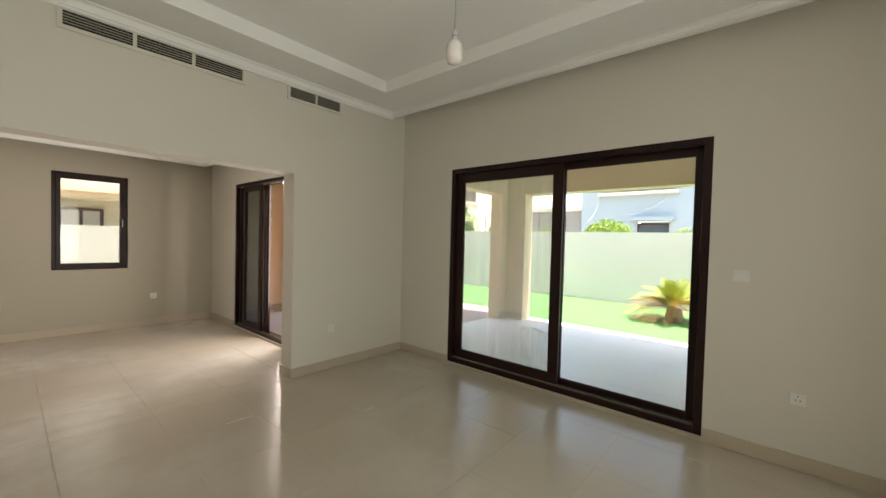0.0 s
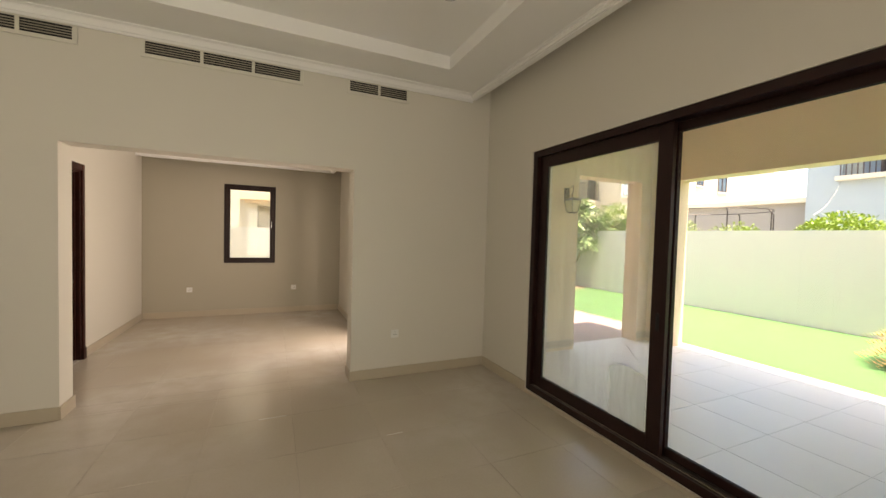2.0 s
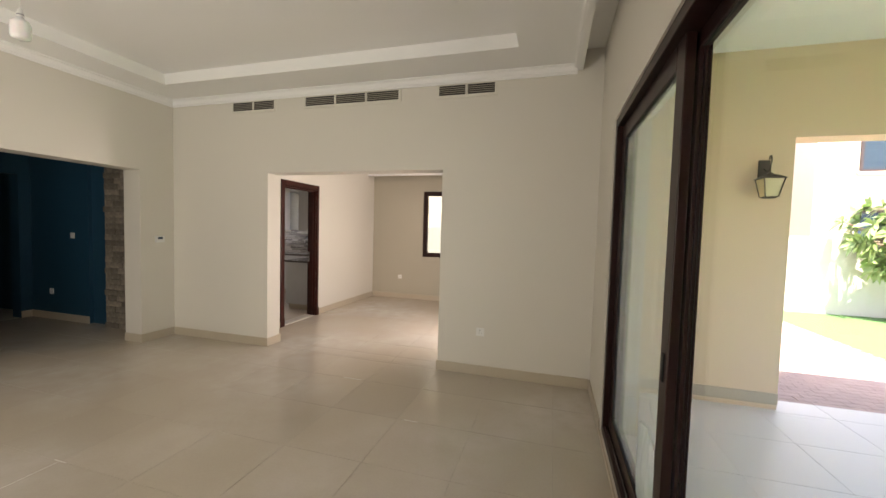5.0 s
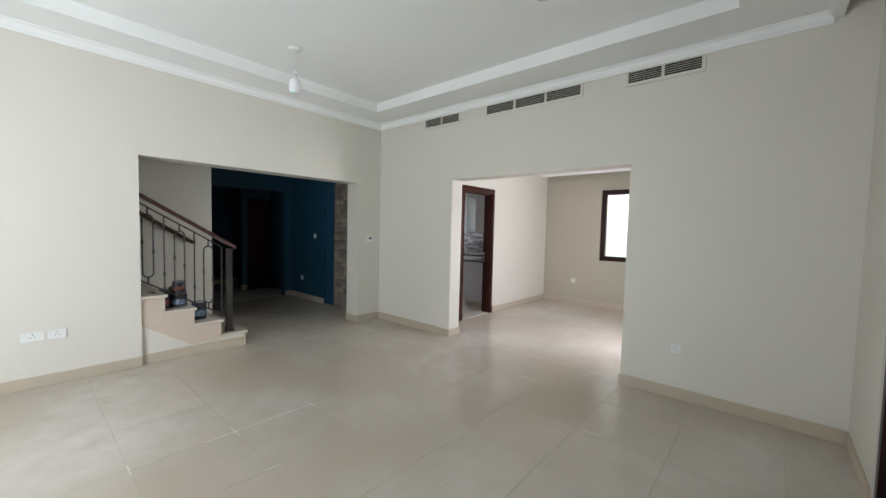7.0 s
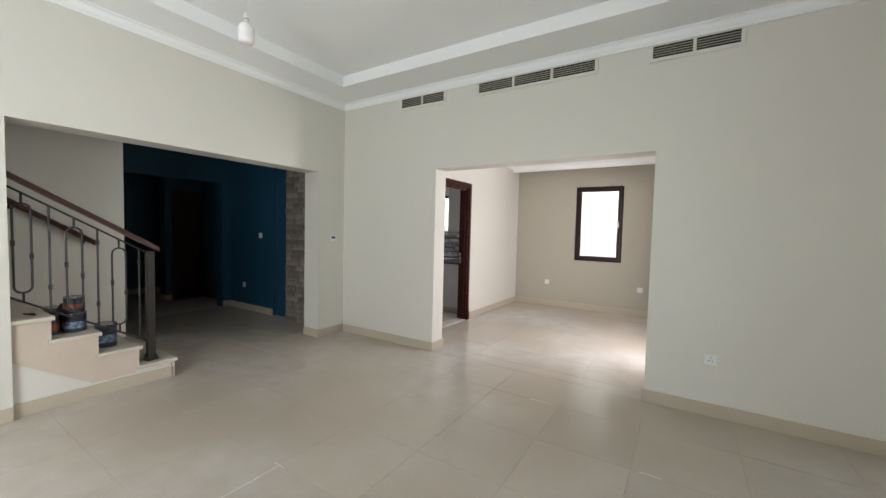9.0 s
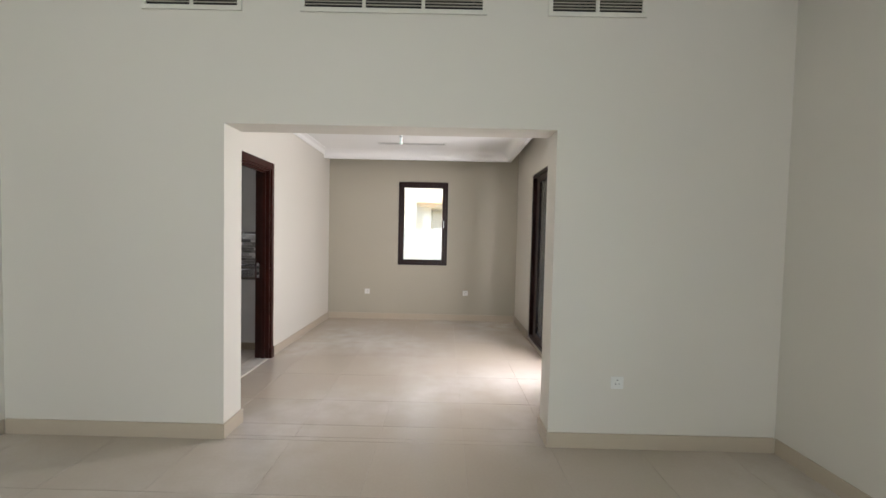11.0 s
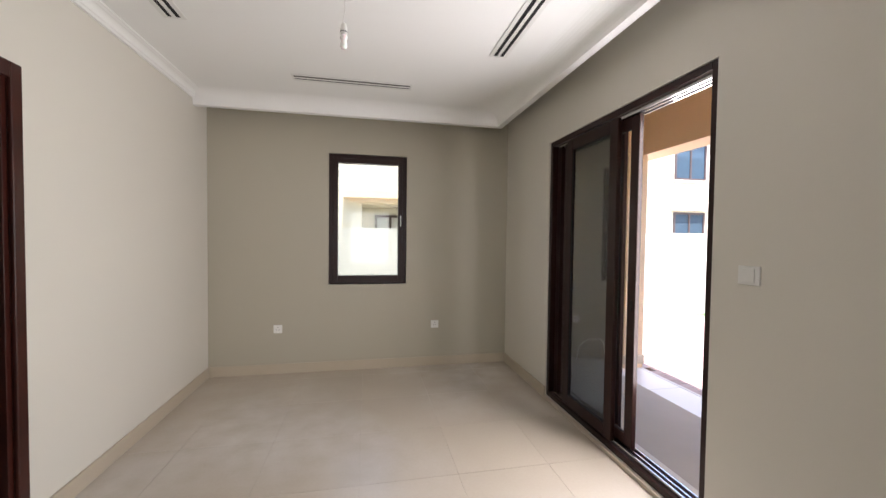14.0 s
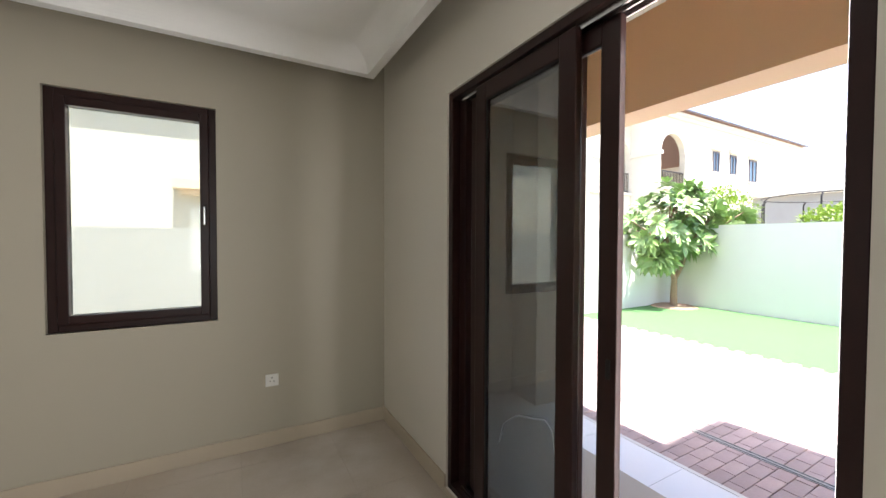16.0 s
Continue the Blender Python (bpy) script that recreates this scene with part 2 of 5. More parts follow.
def prism(points, y0, y1, axis="y", bm=None):
    """An outline drawn across an axis and carried along it from y0 to y1. Points are the two other coordinates in order."""
    bm = bm or bmesh.new()
    def at(p, v):
        return {"x": (v, p[0], p[1]), "y": (p[0], v, p[1]), "z": (p[0], p[1], v)}[axis]
    a, b = [bm.verts.new(at(p, y0)) for p in points], [bm.verts.new(at(p, y1)) for p in points]
    n = len(points)
    for k in range(n):
        bm.faces.new((a[k], a[(k + 1) % n], b[(k + 1) % n], b[k]))
    bm.faces.new(a)
    bm.faces.new(b)
    return bm


# ---- the plan, in metres ----
WX, SY = -5.365, -5.9          # living room: west wall face, south wall face (east face x = 0, north face y = 0)
DX0, DX1, DY0, DY1 = -4.30, -1.098, 0.22, 3.845   # dining room
TRAY, SOFFIT, LIP = 3.28, 3.155, 3.105
DCEIL, DLIP = 2.79, 2.665
TOP = 3.5
PZ, GZ = -0.05, -0.10          # porch floor, garden ground

# ---- structure: walls ----
structure("wall_north", PAINT, "cream painted partition wall with a wide opening to the dining room",
          ((DX1 + 0.0, 0, 0), (0.25, 0.22, TOP)), ((-1.57, 0, 0), (DX1, 0.22, TOP)), ((-3.83, 0, 2.18), (-1.57, 0.22, TOP)), ((WX - 0.3, 0, 0), (-3.83, 0.22, TOP)))
structure("wall_east", PAINT, "cream painted wall round the big sliding glass door",
          ((0, -0.845, 0), (0.25, 0, TOP)), ((0, -3.453, 2.376), (0.25, -0.845, TOP)), ((0, SY - 0.25, 0), (0.25, -3.453, TOP)), ((0, -3.453, -0.1), (0.25, -0.845, 0.03)))
structure("wall_west", PAINT, "cream painted wall with a wide opening to the stair hall",
          ((WX - 0.28, -0.435, 0), (WX, 0, TOP)), ((WX - 0.28, -3.125, 2.18), (WX, -0.435, TOP)), ((WX - 0.28, SY - 0.25, 0), (WX, -3.125, TOP)))
# the wide opening is unseen and added to let the south fill lamp in
structure("wall_south", PAINT, "plain cream painted wall behind the walk round an added opening for the fill lamp", ((WX, SY - 0.25, 0), (-4.7, SY, TOP)), ((-0.6, SY - 0.25, 0), (0, SY, TOP)), ((-4.7, SY - 0.25, 0), (-0.6, SY, 0.5)), ((-4.7, SY - 0.25, 2.4), (-0.6, SY, TOP)))
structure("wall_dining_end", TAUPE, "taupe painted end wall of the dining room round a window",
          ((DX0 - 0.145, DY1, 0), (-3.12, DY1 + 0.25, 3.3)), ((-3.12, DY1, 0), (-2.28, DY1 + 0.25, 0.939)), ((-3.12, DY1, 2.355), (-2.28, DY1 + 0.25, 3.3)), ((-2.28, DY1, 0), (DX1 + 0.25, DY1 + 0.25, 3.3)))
structure("wall_dining_east", PAINT, "cream painted dining room wall round a sliding glass door",
          ((DX1, 0.22, 0), (DX1 + 0.25, 1.136, 3.3)), ((DX1, 1.136, 2.326), (DX1 + 0.25, 2.80, 3.3)), ((DX1, 2.80, 0), (DX1 + 0.25, DY1, 3.3)), ((DX1, 1.136, -0.1), (DX1 + 0.25, 2.8, 0.03)))
structure("wall_dining_west", PAINT, "cream painted dining room wall with the kitchen doorway",
          ((DX0 - 0.145, 0.22, 0), (DX0, 0.87, 3.3)), ((DX0 - 0.145, 0.87, 2.16), (DX0, 1.687, 3.3)), ((DX0 - 0.145, 1.687, 0), (DX0, DY1, 3.3)))

# ---- ceilings ----
structure("ceiling", WHITE, "white tray ceiling with a stepped border over the living room",
          ((WX, SY, TRAY), (-0.19, 0, TOP)), ((WX, -0.487, SOFFIT), (-0.19, 0, TRAY)), ((WX, SY, SOFFIT), (-0.19, SY + 0.49, TRAY)),
          ((WX, SY + 0.49, SOFFIT), (WX + 0.49, -0.487, TRAY)), ((-0.76, SY + 0.49, SOFFIT), (-0.19, -0.487, TRAY)),
          ((-0.24, SY, LIP), (-0.19, 0, SOFFIT)), ((-0.19, SY, TRAY + 0.02), (0, 0, TOP)))
structure("ceiling_dining", WHITE, "white ceiling with curtain pockets over the dining room",
          ((DX0, DY0, DCEIL), (-1.275, 3.595, 3.1)), ((-1.335, DY0, DLIP), (-1.275, 3.595, DCEIL)), ((DX0, 3.535, DLIP), (-1.335, 3.595, DCEIL)),
          ((-1.275, DY0, 2.95), (DX1, DY1, 3.1)), ((DX0, 3.595, 2.95), (-1.275, DY1, 3.1)))


def crown(name, outline, lo, hi, axis):
    return tagged(part(name, prism(outline, lo, hi, axis), WHITE), "white moulded plaster cornice between wall and ceiling", "cornice", kind="structure")


def crown_profile(base, s, top, drop, out):
    """Outline of a stepped cove cornice from a wall face at base, going s (+1 or -1) away from it."""
    pts = [(base, top), (base, top - drop), (base + s * 0.018, top - drop), (base + s * 0.022, top - drop * 0.82)]
    for k in range(6):
        a = math.pi / 2 * k / 5
        pts.append((base + s * (0.03 + (out - 0.05) * (1 - math.cos(a))), top - drop * 0.75 + drop * 0.55 * math.sin(a)))
    return pts + [(base + s * (out - 0.012), top - drop * 0.14), (base + s * out, top - drop * 0.12), (base + s * out, top)]


def cove_profile(base, s, top, drop, out):
    """Outline of a plain smooth cove that runs from a lip out into the ceiling."""
    return [(base, top), (base, top - drop)] + [(base + s * out * (1 - math.cos(math.pi / 2 * k / 10)), top - drop * (1 - math.sin(math.pi / 2 * k / 10))) for k in range(1, 11)]


crown("trim_north", crown_profile(0, -1, SOFFIT, 0.085, 0.06), WX, -0.24, "x")
crown("trim_west", crown_profile(WX, 1, SOFFIT, 0.085, 0.06), SY, 0, "y")
crown("trim_dining_west", crown_profile(DX0, 1, DCEIL, 0.07, 0.085), DY0, 3.535, "y")
crown("trim_dining_lip", cove_profile(-1.335, -1, DCEIL, 0.115, 0.16), DY0, 3.535, "y")
crown("trim_dining_end", cove_profile(3.535, -1, DCEIL, 0.115, 0.16), DX0, -1.335, "x")
crown("trim_east", crown_profile(-0.24, -1, SOFFIT, 0.04, 0.045), SY, 0, "y")


# ---- skirting ----
def skirting(name, *runs):
    bm = bmesh.new()
    for lo, hi in runs:
        box_into(bm, (lo[0], lo[1], 0), (hi[0], hi[1], 0.105), 0.003)
    return tagged(part(name, bm, SKIRT), "beige tile skirting along the foot of the wall", "skirting", kind="structure")


S = 0.014
skirting("baseboard_living", ((-1.57, -S), (-S, 0)), ((-1.57 - S, -S), (-1.57, 0.22 + S)), ((WX + S, -S), (-3.83, 0)), ((-3.83, -S), (-3.83 + S, 0.22 + S)),
         ((-S, -0.845), (0, -S)), ((-S, SY), (0, -3.453)), ((WX, -0.435), (WX + S, -S)), ((WX, SY), (WX + S, -3.125)), ((WX - 0.28, -0.435 - S), (WX + S, -0.435)), ((WX, SY), (-S, SY + S)))
skirting("baseboard_dining", ((DX0, 1.76), (DX0 + S, DY1)), ((DX0, DY0), (DX0 + S, 0.8)), ((DX0 + S, DY1 - S), (DX1, DY1)), ((DX1 - S, 2.8), (DX1, DY1 - S)), ((DX1 - S, DY0 + S), (DX1, 1.136)),
         ((-1.57, DY0), (DX1 - S, DY0 + S)), ((DX0 + S, DY0), (-3.83, DY0 + S)))


# ---- stair hall ----
structure("wall_stair", PAINT, "grey-white painted wall beside the stairs", ((-6.75, -6.15, 0), (-6.55, -2.10, 3.3)))
structure("wall_hall_north", BLUE, "petrol blue painted hall wall", ((-8.23, -0.05, 0), (-6.95, 0.17, 3.0)), ((-6.95, 0.0, 0), (WX - 0.3, 0.17, 3.0)))
structure("wall_hall_west", BLUE, "petrol blue painted hall wall with an opening to a dark passage",
          ((-8.43, -0.19, 0), (-8.23, 0.17, 3.0)), ((-8.43, -2.0, 2.2), (-8.23, -0.19, 3.0)), ((-8.43, -6.15, 0), (-8.23, -2.0, 3.0)))
structure("wall_passage", BLUE, "petrol blue painted walls of the passage", ((-11.0, -3.4, 0), (-10.8, 0.3, 3.0)), ((-10.8, 0.1, 0), (-8.43, 0.3, 3.0)), ((-10.8, -3.4, 0), (-8.43, -3.2, 3.0)), ((-9.8, -0.55, 0), (-9.55, 0.1, 3.0)))
structure("ceiling_hall", WHITE, "white ceiling of the stair hall", ((-11.0, -6.15, 2.9), (WX - 0.28, 0.2, 3.1)))
structure("wall_hall_south", PAINT, "cream wall closing the stair hall", ((-8.43, -6.35, 0), (WX - 0.28, -6.15, 3.3)))
skirting("baseboard_hall", ((-8.23, -0.05 - S), (-6.95, -0.05)), ((-8.23, -0.19), (-8.23 + S, -0.05 - S)), ((-8.23, -6.1), (-8.23 + S, -2.0)), ((-10.8, -3.2), (-10.8 + S, 0.1)), ((-9.55, -0.55), (-9.55 + S, 0.1)), ((-9.8, -0.55 - S), (-9.55 + S, -0.55)))

# ---- kitchen shell ----
structure("wall_kitchen_end", PAINT, "kitchen end wall round a window", ((-8.2, DY1, 0), (-6.40, DY1 + 0.25, 3.0)), ((-6.40, DY1, 0), (DX0 - 0.145, DY1 + 0.25, 1.25)), ((-6.40, DY1, 2.32), (DX0 - 0.145, DY1 + 0.25, 3.0)), ((-4.95, DY1, 1.25), (DX0 - 0.145, DY1 + 0.25, 2.32)))
structure("wall_kitchen_west", PAINT, "kitchen side wall", ((-8.4, 0.22, 0), (-8.2, DY1 + 0.25, 3.0)), ((-8.2, 0.2, 0), (WX - 0.3, 0.4, 3.0)))
structure("ceiling_kitchen", WHITE, "white kitchen ceiling", ((-8.2, 0.22, 2.75), (DX0 - 0.145, DY1, 3.0)))

# ---- floors ----
structure("floor", GROUT, "beige porcelain tile floor with fine joints", ((-11.0, SY - 0.5, -0.15), (0.0, DY1, -0.002)))
structure("floor_porch", PGROUT, "pale grey tiled porch floor", ((0.0, -6.3, -0.2), (3.47, 0.5, PZ - 0.0025)), ((DX1 + 0.0, 0.5, -0.2), (0.465, 4.0, PZ - 0.0025)))
structure("kerb", OUTWALL, "pale concrete kerb along the porch edge", ((3.47, -6.3, -0.2), (3.60, 0.5, PZ)), ((0.465, 0.5, -0.2), (0.5, 4.0, PZ)))

skirting("baseboard_porch", ((0.27, 0.226), (1.65, 0.24)), ((2.93, 0.226), (3.15, 0.24)), ((3.136, -0.16), (3.15, 0.226)), ((0.236, 3.486), (0.514, 3.5)), ((0.236, 3.5), (0.25, 3.85)), ((-0.828, 3.836), (0.236, 3.85)), ((3.136, -6.1), (3.15, -5.0)), ((0.27, -0.80), (0.284, 0.226)))

# ---- garden ----
structure("ground", SAND, "pale ground reaching to the horizon", ((-300, -300, -0.6), (300, 300, -0.16)))
structure("lawn", GRASS, "bright green artificial lawn", ((0.3, -12, -0.16), (7.6, 6.5, GZ)))
structure("wall_garden_east", OUTWALL, "pale rendered garden wall", ((7.6, -14, -0.2), (7.8, 6.7, 1.85)))
structure("wall_garden_north", OUTWALL, "pale rendered garden wall", ((-12, 6.5, -0.2), (7.6, 6.7, 1.62)))

# ---- porch piers and beams ----
structure("wall_porch_north", PORCH, "sand-coloured rendered porch wall with an opening to the garden",
          ((0.25, 0.24, PZ), (1.65, 0.50, 3.25)), ((1.65, 0.24, 2.45), (2.93, 0.50, 3.25)), ((2.93, 0.24, PZ), (3.45, 0.50, 3.25)), ((3.15, -0.16, PZ), (3.45, 0.24, 3.25)))
structure("wall_porch_east", PORCH, "sand-coloured rendered porch beam and pier", ((3.15, -5.0, 2.45), (3.45, -0.16, 3.25)), ((3.15, -6.3, PZ), (3.45, -5.0, 3.25)))
structure("wall_porch_south", PORCH, "sand-coloured rendered end wall of the porch", ((0.25, -6.3, PZ), (3.15, -6.1, 3.25)))
structure("wall_outer", PORCH, "sand-coloured rendered outer wall of the house", ((0.25, -0.80, PZ), (0.27, 0.24, 3.25)), ((0.25, -6.1, PZ), (0.27, -3.5, 3.25)), ((0.25, -3.5, 2.42), (0.27, -0.8, 3.25)),
          ((-0.848, 0.22, PZ), (-0.828, 1.10, 3.25)), ((-0.848, 1.10, 2.37), (-0.828, 2.84, 3.25)), ((-0.848, 2.84, PZ), (-0.828, 3.85, 3.25)), ((-0.828, 0.22, PZ), (0.25, 0.24, 3.25)))
structure("ceiling_porch", WHITE, "white rendered porch ceiling", ((0.25, -6.3, 3.25), (3.45, 0.5, 3.6)))
structure("wall_side_porch", PORCH, "sand-coloured rendered beam and end wall of the side porch",
          ((0.5, 3.5, 2.45), (0.74, 4.0, 3.25)), ((0.44, 0.5, 2.45), (0.74, 3.5, 3.25)), ((0.25, 3.5, PZ), (0.5, 4.0, 3.25)), ((-0.848, 3.85, PZ), (0.25, 4.0, 3.25)))
structure("ceiling_side_porch", PORCH, "sand-coloured rendered side porch ceiling", ((-0.85, 0.5, 3.25), (0.74, 4.0, 3.5)))
structure("roof", HOUSE, "flat roof and upper storey of the house", ((-11.2, -6.5, TOP), (1.7, 0.51, 7.0)), ((-11.2, 0.45, TOP), (-0.85, 4.1, 7.0)))
structure("wall_west_outer", HOUSE, "rendered outer wall of the house", ((-11.2, -6.5, -0.1), (-11.0, 4.1, TOP)), ((-11.0, -6.5, -0.1), (0.25, -6.35, TOP)))

# ---- doors and windows ----
def bar_frame(bm, u0, u1, z0, z1, w, d0, d1, axis, bevel=0.004):
    """Four bars round an opening. u runs along the wall, d across it."""
    def put(a, b, c, d):
        if axis == "x":
            box_into(bm, (d0, a, c), (d1, b, d), bevel)
        else:
            box_into(bm, (a, d0, c), (b, d1, d), bevel)
    put(u0, u0 + w, z0, z1)
    put(u1 - w, u1, z0, z1)
    put(u0 + w, u1 - w, z0, z0 + w)
    put(u0 + w, u1 - w, z1 - w, z1)
    return bm


def flat_pane(name, u0, u1, z0, z1, d, axis, mat, parent, label):
    lo, hi = ((d, u0, z0), (d + 0.006, u1, z1)) if axis == "x" else ((u0, d, z0), (u1, d + 0.006, z1))
    ob = box_part(name, lo, hi, mat, parent, label)
    ob.visible_shadow = False
    return ob


def sash(door, name, u0, u1, z0, z1, w, d0, d1, mat, label, pane_label):
    s = part(name, bar_frame(bmesh.new(), u0, u1, z0, z1, w, d0, d1, "x"), BROWN, door, label)
    flat_pane("pane", u0 + w, u1 - w, z0 + w, z1 - w, (d0 + d1) / 2, "x", mat, s, pane_label)
    part("gasket", bar_frame(bmesh.new(), u0 + w - 0.004, u1 - w + 0.004, z0 + w - 0.004, z1 - w + 0.004, 0.008, (d0 + d1) / 2 - 0.012, (d0 + d1) / 2 - 0.002, "x", 0), BLACK, s, "black rubber gasket")
    return s


door = tagged(new("door_1"), "dark brown aluminium sliding glass door, closed, with dusty film on one pane", "sliding door", kind="structure")
part("frame", bar_frame(bmesh.new(), -3.453, -0.845, 0.03, 2.376, 0.06, 0.01, 0.15, "x"), BROWN, door)
part("track", boxes(((0.03, -3.39, 0.09), (0.04, -0.905, 0.105)), ((0.085, -3.39, 0.09), (0.095, -0.905, 0.105))), STEEL, door, "metal sliding track")
s1 = sash(door, "sash", -2.24, -0.905, 0.09, 2.316, 0.105, 0.05, 0.088, FILMED, "filmed sliding sash", "glass pane with peeling protective film")
s2 = sash(door, "sash", -3.393, -2.15, 0.09, 2.316, 0.062, 0.098, 0.136, CLEAR, "clear sliding sash", "clear glass pane")
part("interlock", boxes(((0.098, -2.246, 0.095), (0.112, -2.213, 2.311)), ((0.116, -2.243, 0.095), (0.128, -2.213, 2.311)), ((0.132, -2.24, 0.095), (0.142, -2.213, 2.311)), bevel=0.002), BROWN, s2, "ribbed meeting stile")
box_part("handle", (0.043, -2.2, 0.93), (0.051, -2.178, 1.05), BLACK, s1, "black recessed handle", 0.003)
box_part("lock", (0.084, -3.36, 0.98), (0.099, -3.335, 1.14), BLACK, s2, "black latch", 0.003)
FILM = material("clear_film_edge", (0.25, 0.26, 0.25), 0.4, grain=30, bump=0)
tear = [(0.06, -1.80, 0.55), (0.06, -1.84, 0.60), (0.06, -1.92, 0.622), (0.06, -2.01, 0.617), (0.06, -2.08, 0.60), (0.06, -2.13, 0.58)]
part("film_edge", tube(tear, 0.0022, 5), FILM, s1, "torn curling edge of clear film")
part("film_edge", tube([(0.06, -1.80, 0.55), (0.06, -1.79, 0.46), (0.06, -1.77, 0.37), (0.06, -1.80, 0.28), (0.06, -1.83, 0.21)], 0.0018, 5), FILM, s1, "torn curling edge of clear film")
part("film_edge", tube([(0.06, -1.96, 0.76), (0.06, -2.0, 0.72), (0.06, -2.06, 0.68)], 0.0015, 5), FILM, s1, "torn curling edge of clear film")
LOOSE = glass_material("loose_milky_film", (0.95, 0.97, 0.96), 0.5, 0.05)
verts, faces, nu, nv = [], [], 14, 18
for a in range(nu + 1):
    for b in range(nv + 1):
        u, v = a / nu, b / nv
        yy = -1.8 - 0.325 * u - 0.03 * math.sin(3 * v) * (1 - u)
        zz = 0.205 + v * (0.36 + 0.05 * math.sin(math.pi * u))
        verts.append((0.058 - 0.02 * math.sin(math.pi * v) ** 2 * math.sin(math.pi * min(1, u + 0.1)) - 0.006 * math.sin(9 * u + 5 * v) ** 2, yy, zz))
for a in range(nu):
    for b in range(nv):
        k = a * (nv + 1) + b
        faces.append((k, k + 1, k + nv + 2, k + nv + 1))
me = bpy.data.meshes.new("loose_film")
me.from_pydata(verts, [], faces)
me.materials.append(LOOSE)
for p in me.polygons:
    p.use_smooth = True
ob = new("loose_film", me)
ob.parent = s1
ob.visible_shadow = False
tagged(ob, label="crumpled milky protective film peeling off")

door = tagged(new("door_2"), "dark brown aluminium sliding glass door, slid half open", "sliding door", kind="structure")
XD = DX1
part("frame", bar_frame(bmesh.new(), 1.136, 2.80, 0.03, 2.326, 0.042, XD + 0.01, XD + 0.15, "x"), BROWN, door)
bm = bmesh.new()
for d in (0.035, 0.07, 0.11):
    box_into(bm, (XD + d, 1.17, 0.072), (XD + d + 0.01, 2.69, 0.098))
    box_into(bm, (XD + d, 1.17, 2.258), (XD + d + 0.008, 2.69, 2.284))
part("track", bm, STEEL, door, "metal sliding tracks")
box_part("jamb_lining", (XD + 0.06, 2.69, 0.073), (XD + 0.15, 2.757, 2.283), BROWN, door, bevel=0.002)
s1 = sash(door, "sash", 1.885, 2.54, 0.08, 2.276, 0.085, XD + 0.022, XD + 0.055, TINTED, "fixed sash", "dark reflecting glass pane with film")
s3 = sash(door, "screen_sash", 1.93, 2.645, 0.098, 2.258, 0.05, XD + 0.108, XD + 0.138, MESH, "outer insect screen sash", "dark fly screen mesh")
s2 = sash(door, "sash", 1.735, 2.645, 0.098, 2.258, 0.075, XD + 0.066, XD + 0.098, CLEAR, "slid-open sash", "glass pane with film")
box_part("handle", (XD + 0.058, 1.755, 1.0), (XD + 0.0665, 1.772, 1.07), BLACK, s2, "black recessed handle", 0.003)
part("film_edge", tube([(XD + 0.03, 2.34, 0.50), (XD + 0.03, 2.30, 0.62), (XD + 0.03, 2.2, 0.70), (XD + 0.03, 2.09, 0.73), (XD + 0.03, 2.03, 0.75), (XD + 0.03, 1.99, 0.72), (XD + 0.03, 1.975, 0.62)], 0.0014, 5), FILM, s1, "torn curling edge of clear film")
structure("trim_sill", SKIRT, "pale stone sill strip under the sliding door", ((XD - 0.012, 1.09, 0.0), (XD + 0.0, 2.84, 0.03)), bevel=0.003)
structure("trim_sill_big", SKIRT, "pale stone sill strip under the big sliding door", ((-0.012, -3.49, 0.0), (0.0, -0.81, 0.03)), bevel=0.003)


def casement(name, u0, u1, z0, z1, y, label, handle=True, mullion=None):
    w = tagged(new(name), label, "window", kind="structure")
    part("window_frame", bar_frame(bmesh.new(), u0, u1, z0, z1, 0.045, y, y + 0.09, "y"), BROWN, w)
    cuts = [u0 + 0.045] + ([mullion] if mullion else []) + [u1 - 0.045]
    for a, b in zip(cuts, cuts[1:]):
        s = part("sash", bar_frame(bmesh.new(), a, b, z0 + 0.045, z1 - 0.045, 0.05, y - 0.012, y + 0.06, "y"), BROWN, w)
        flat_pane("pane", a + 0.05, b - 0.05, z0 + 0.095, z1 - 0.095, y + 0.03, "y", DIMMED, s, "glass pane tinted to dim the bright view outside")
        if handle:
            h = part("handle", boxes(((b - 0.034, y - 0.024, 1.62), (b - 0.012, y - 0.012, 1.72)), bevel=0.004), BROWN, s, "dark lever handle")
            part("lever", boxes(((b - 0.03, y - 0.05, 1.58), (b - 0.016, y - 0.024, 1.70)), bevel=0.005), STEEL, h)
    return w


casement("window_1", -3.12, -2.28, 0.939, 2.355, DY1 + 0.03, "dark brown framed casement window, closed, in the taupe wall")
structure("window_sill", WHITE, "white painted window sill", ((-3.12, DY1 + 0.002, 0.925), (-2.28, DY1 + 0.03, 0.939)))

# kitchen doorway
door = tagged(new("door_3"), "open mahogany door frame between dining room and kitchen", "door frame", kind="structure")
bm = bmesh.new()
for x0, x1 in ((DX0, DX0 + 0.022), (DX0 - 0.167, DX0 - 0.145)):
    box_into(bm, (x0, 0.80, 0), (x1, 0.875, 2.225), 0.006)
    box_into(bm, (x0, 1.682, 0), (x1, 1.742, 2.225), 0.006)
    box_into(bm, (x0, 0.875, 2.15), (x1, 1.682, 2.225), 0.006)
part("architrave", bm, MAHOG, door)
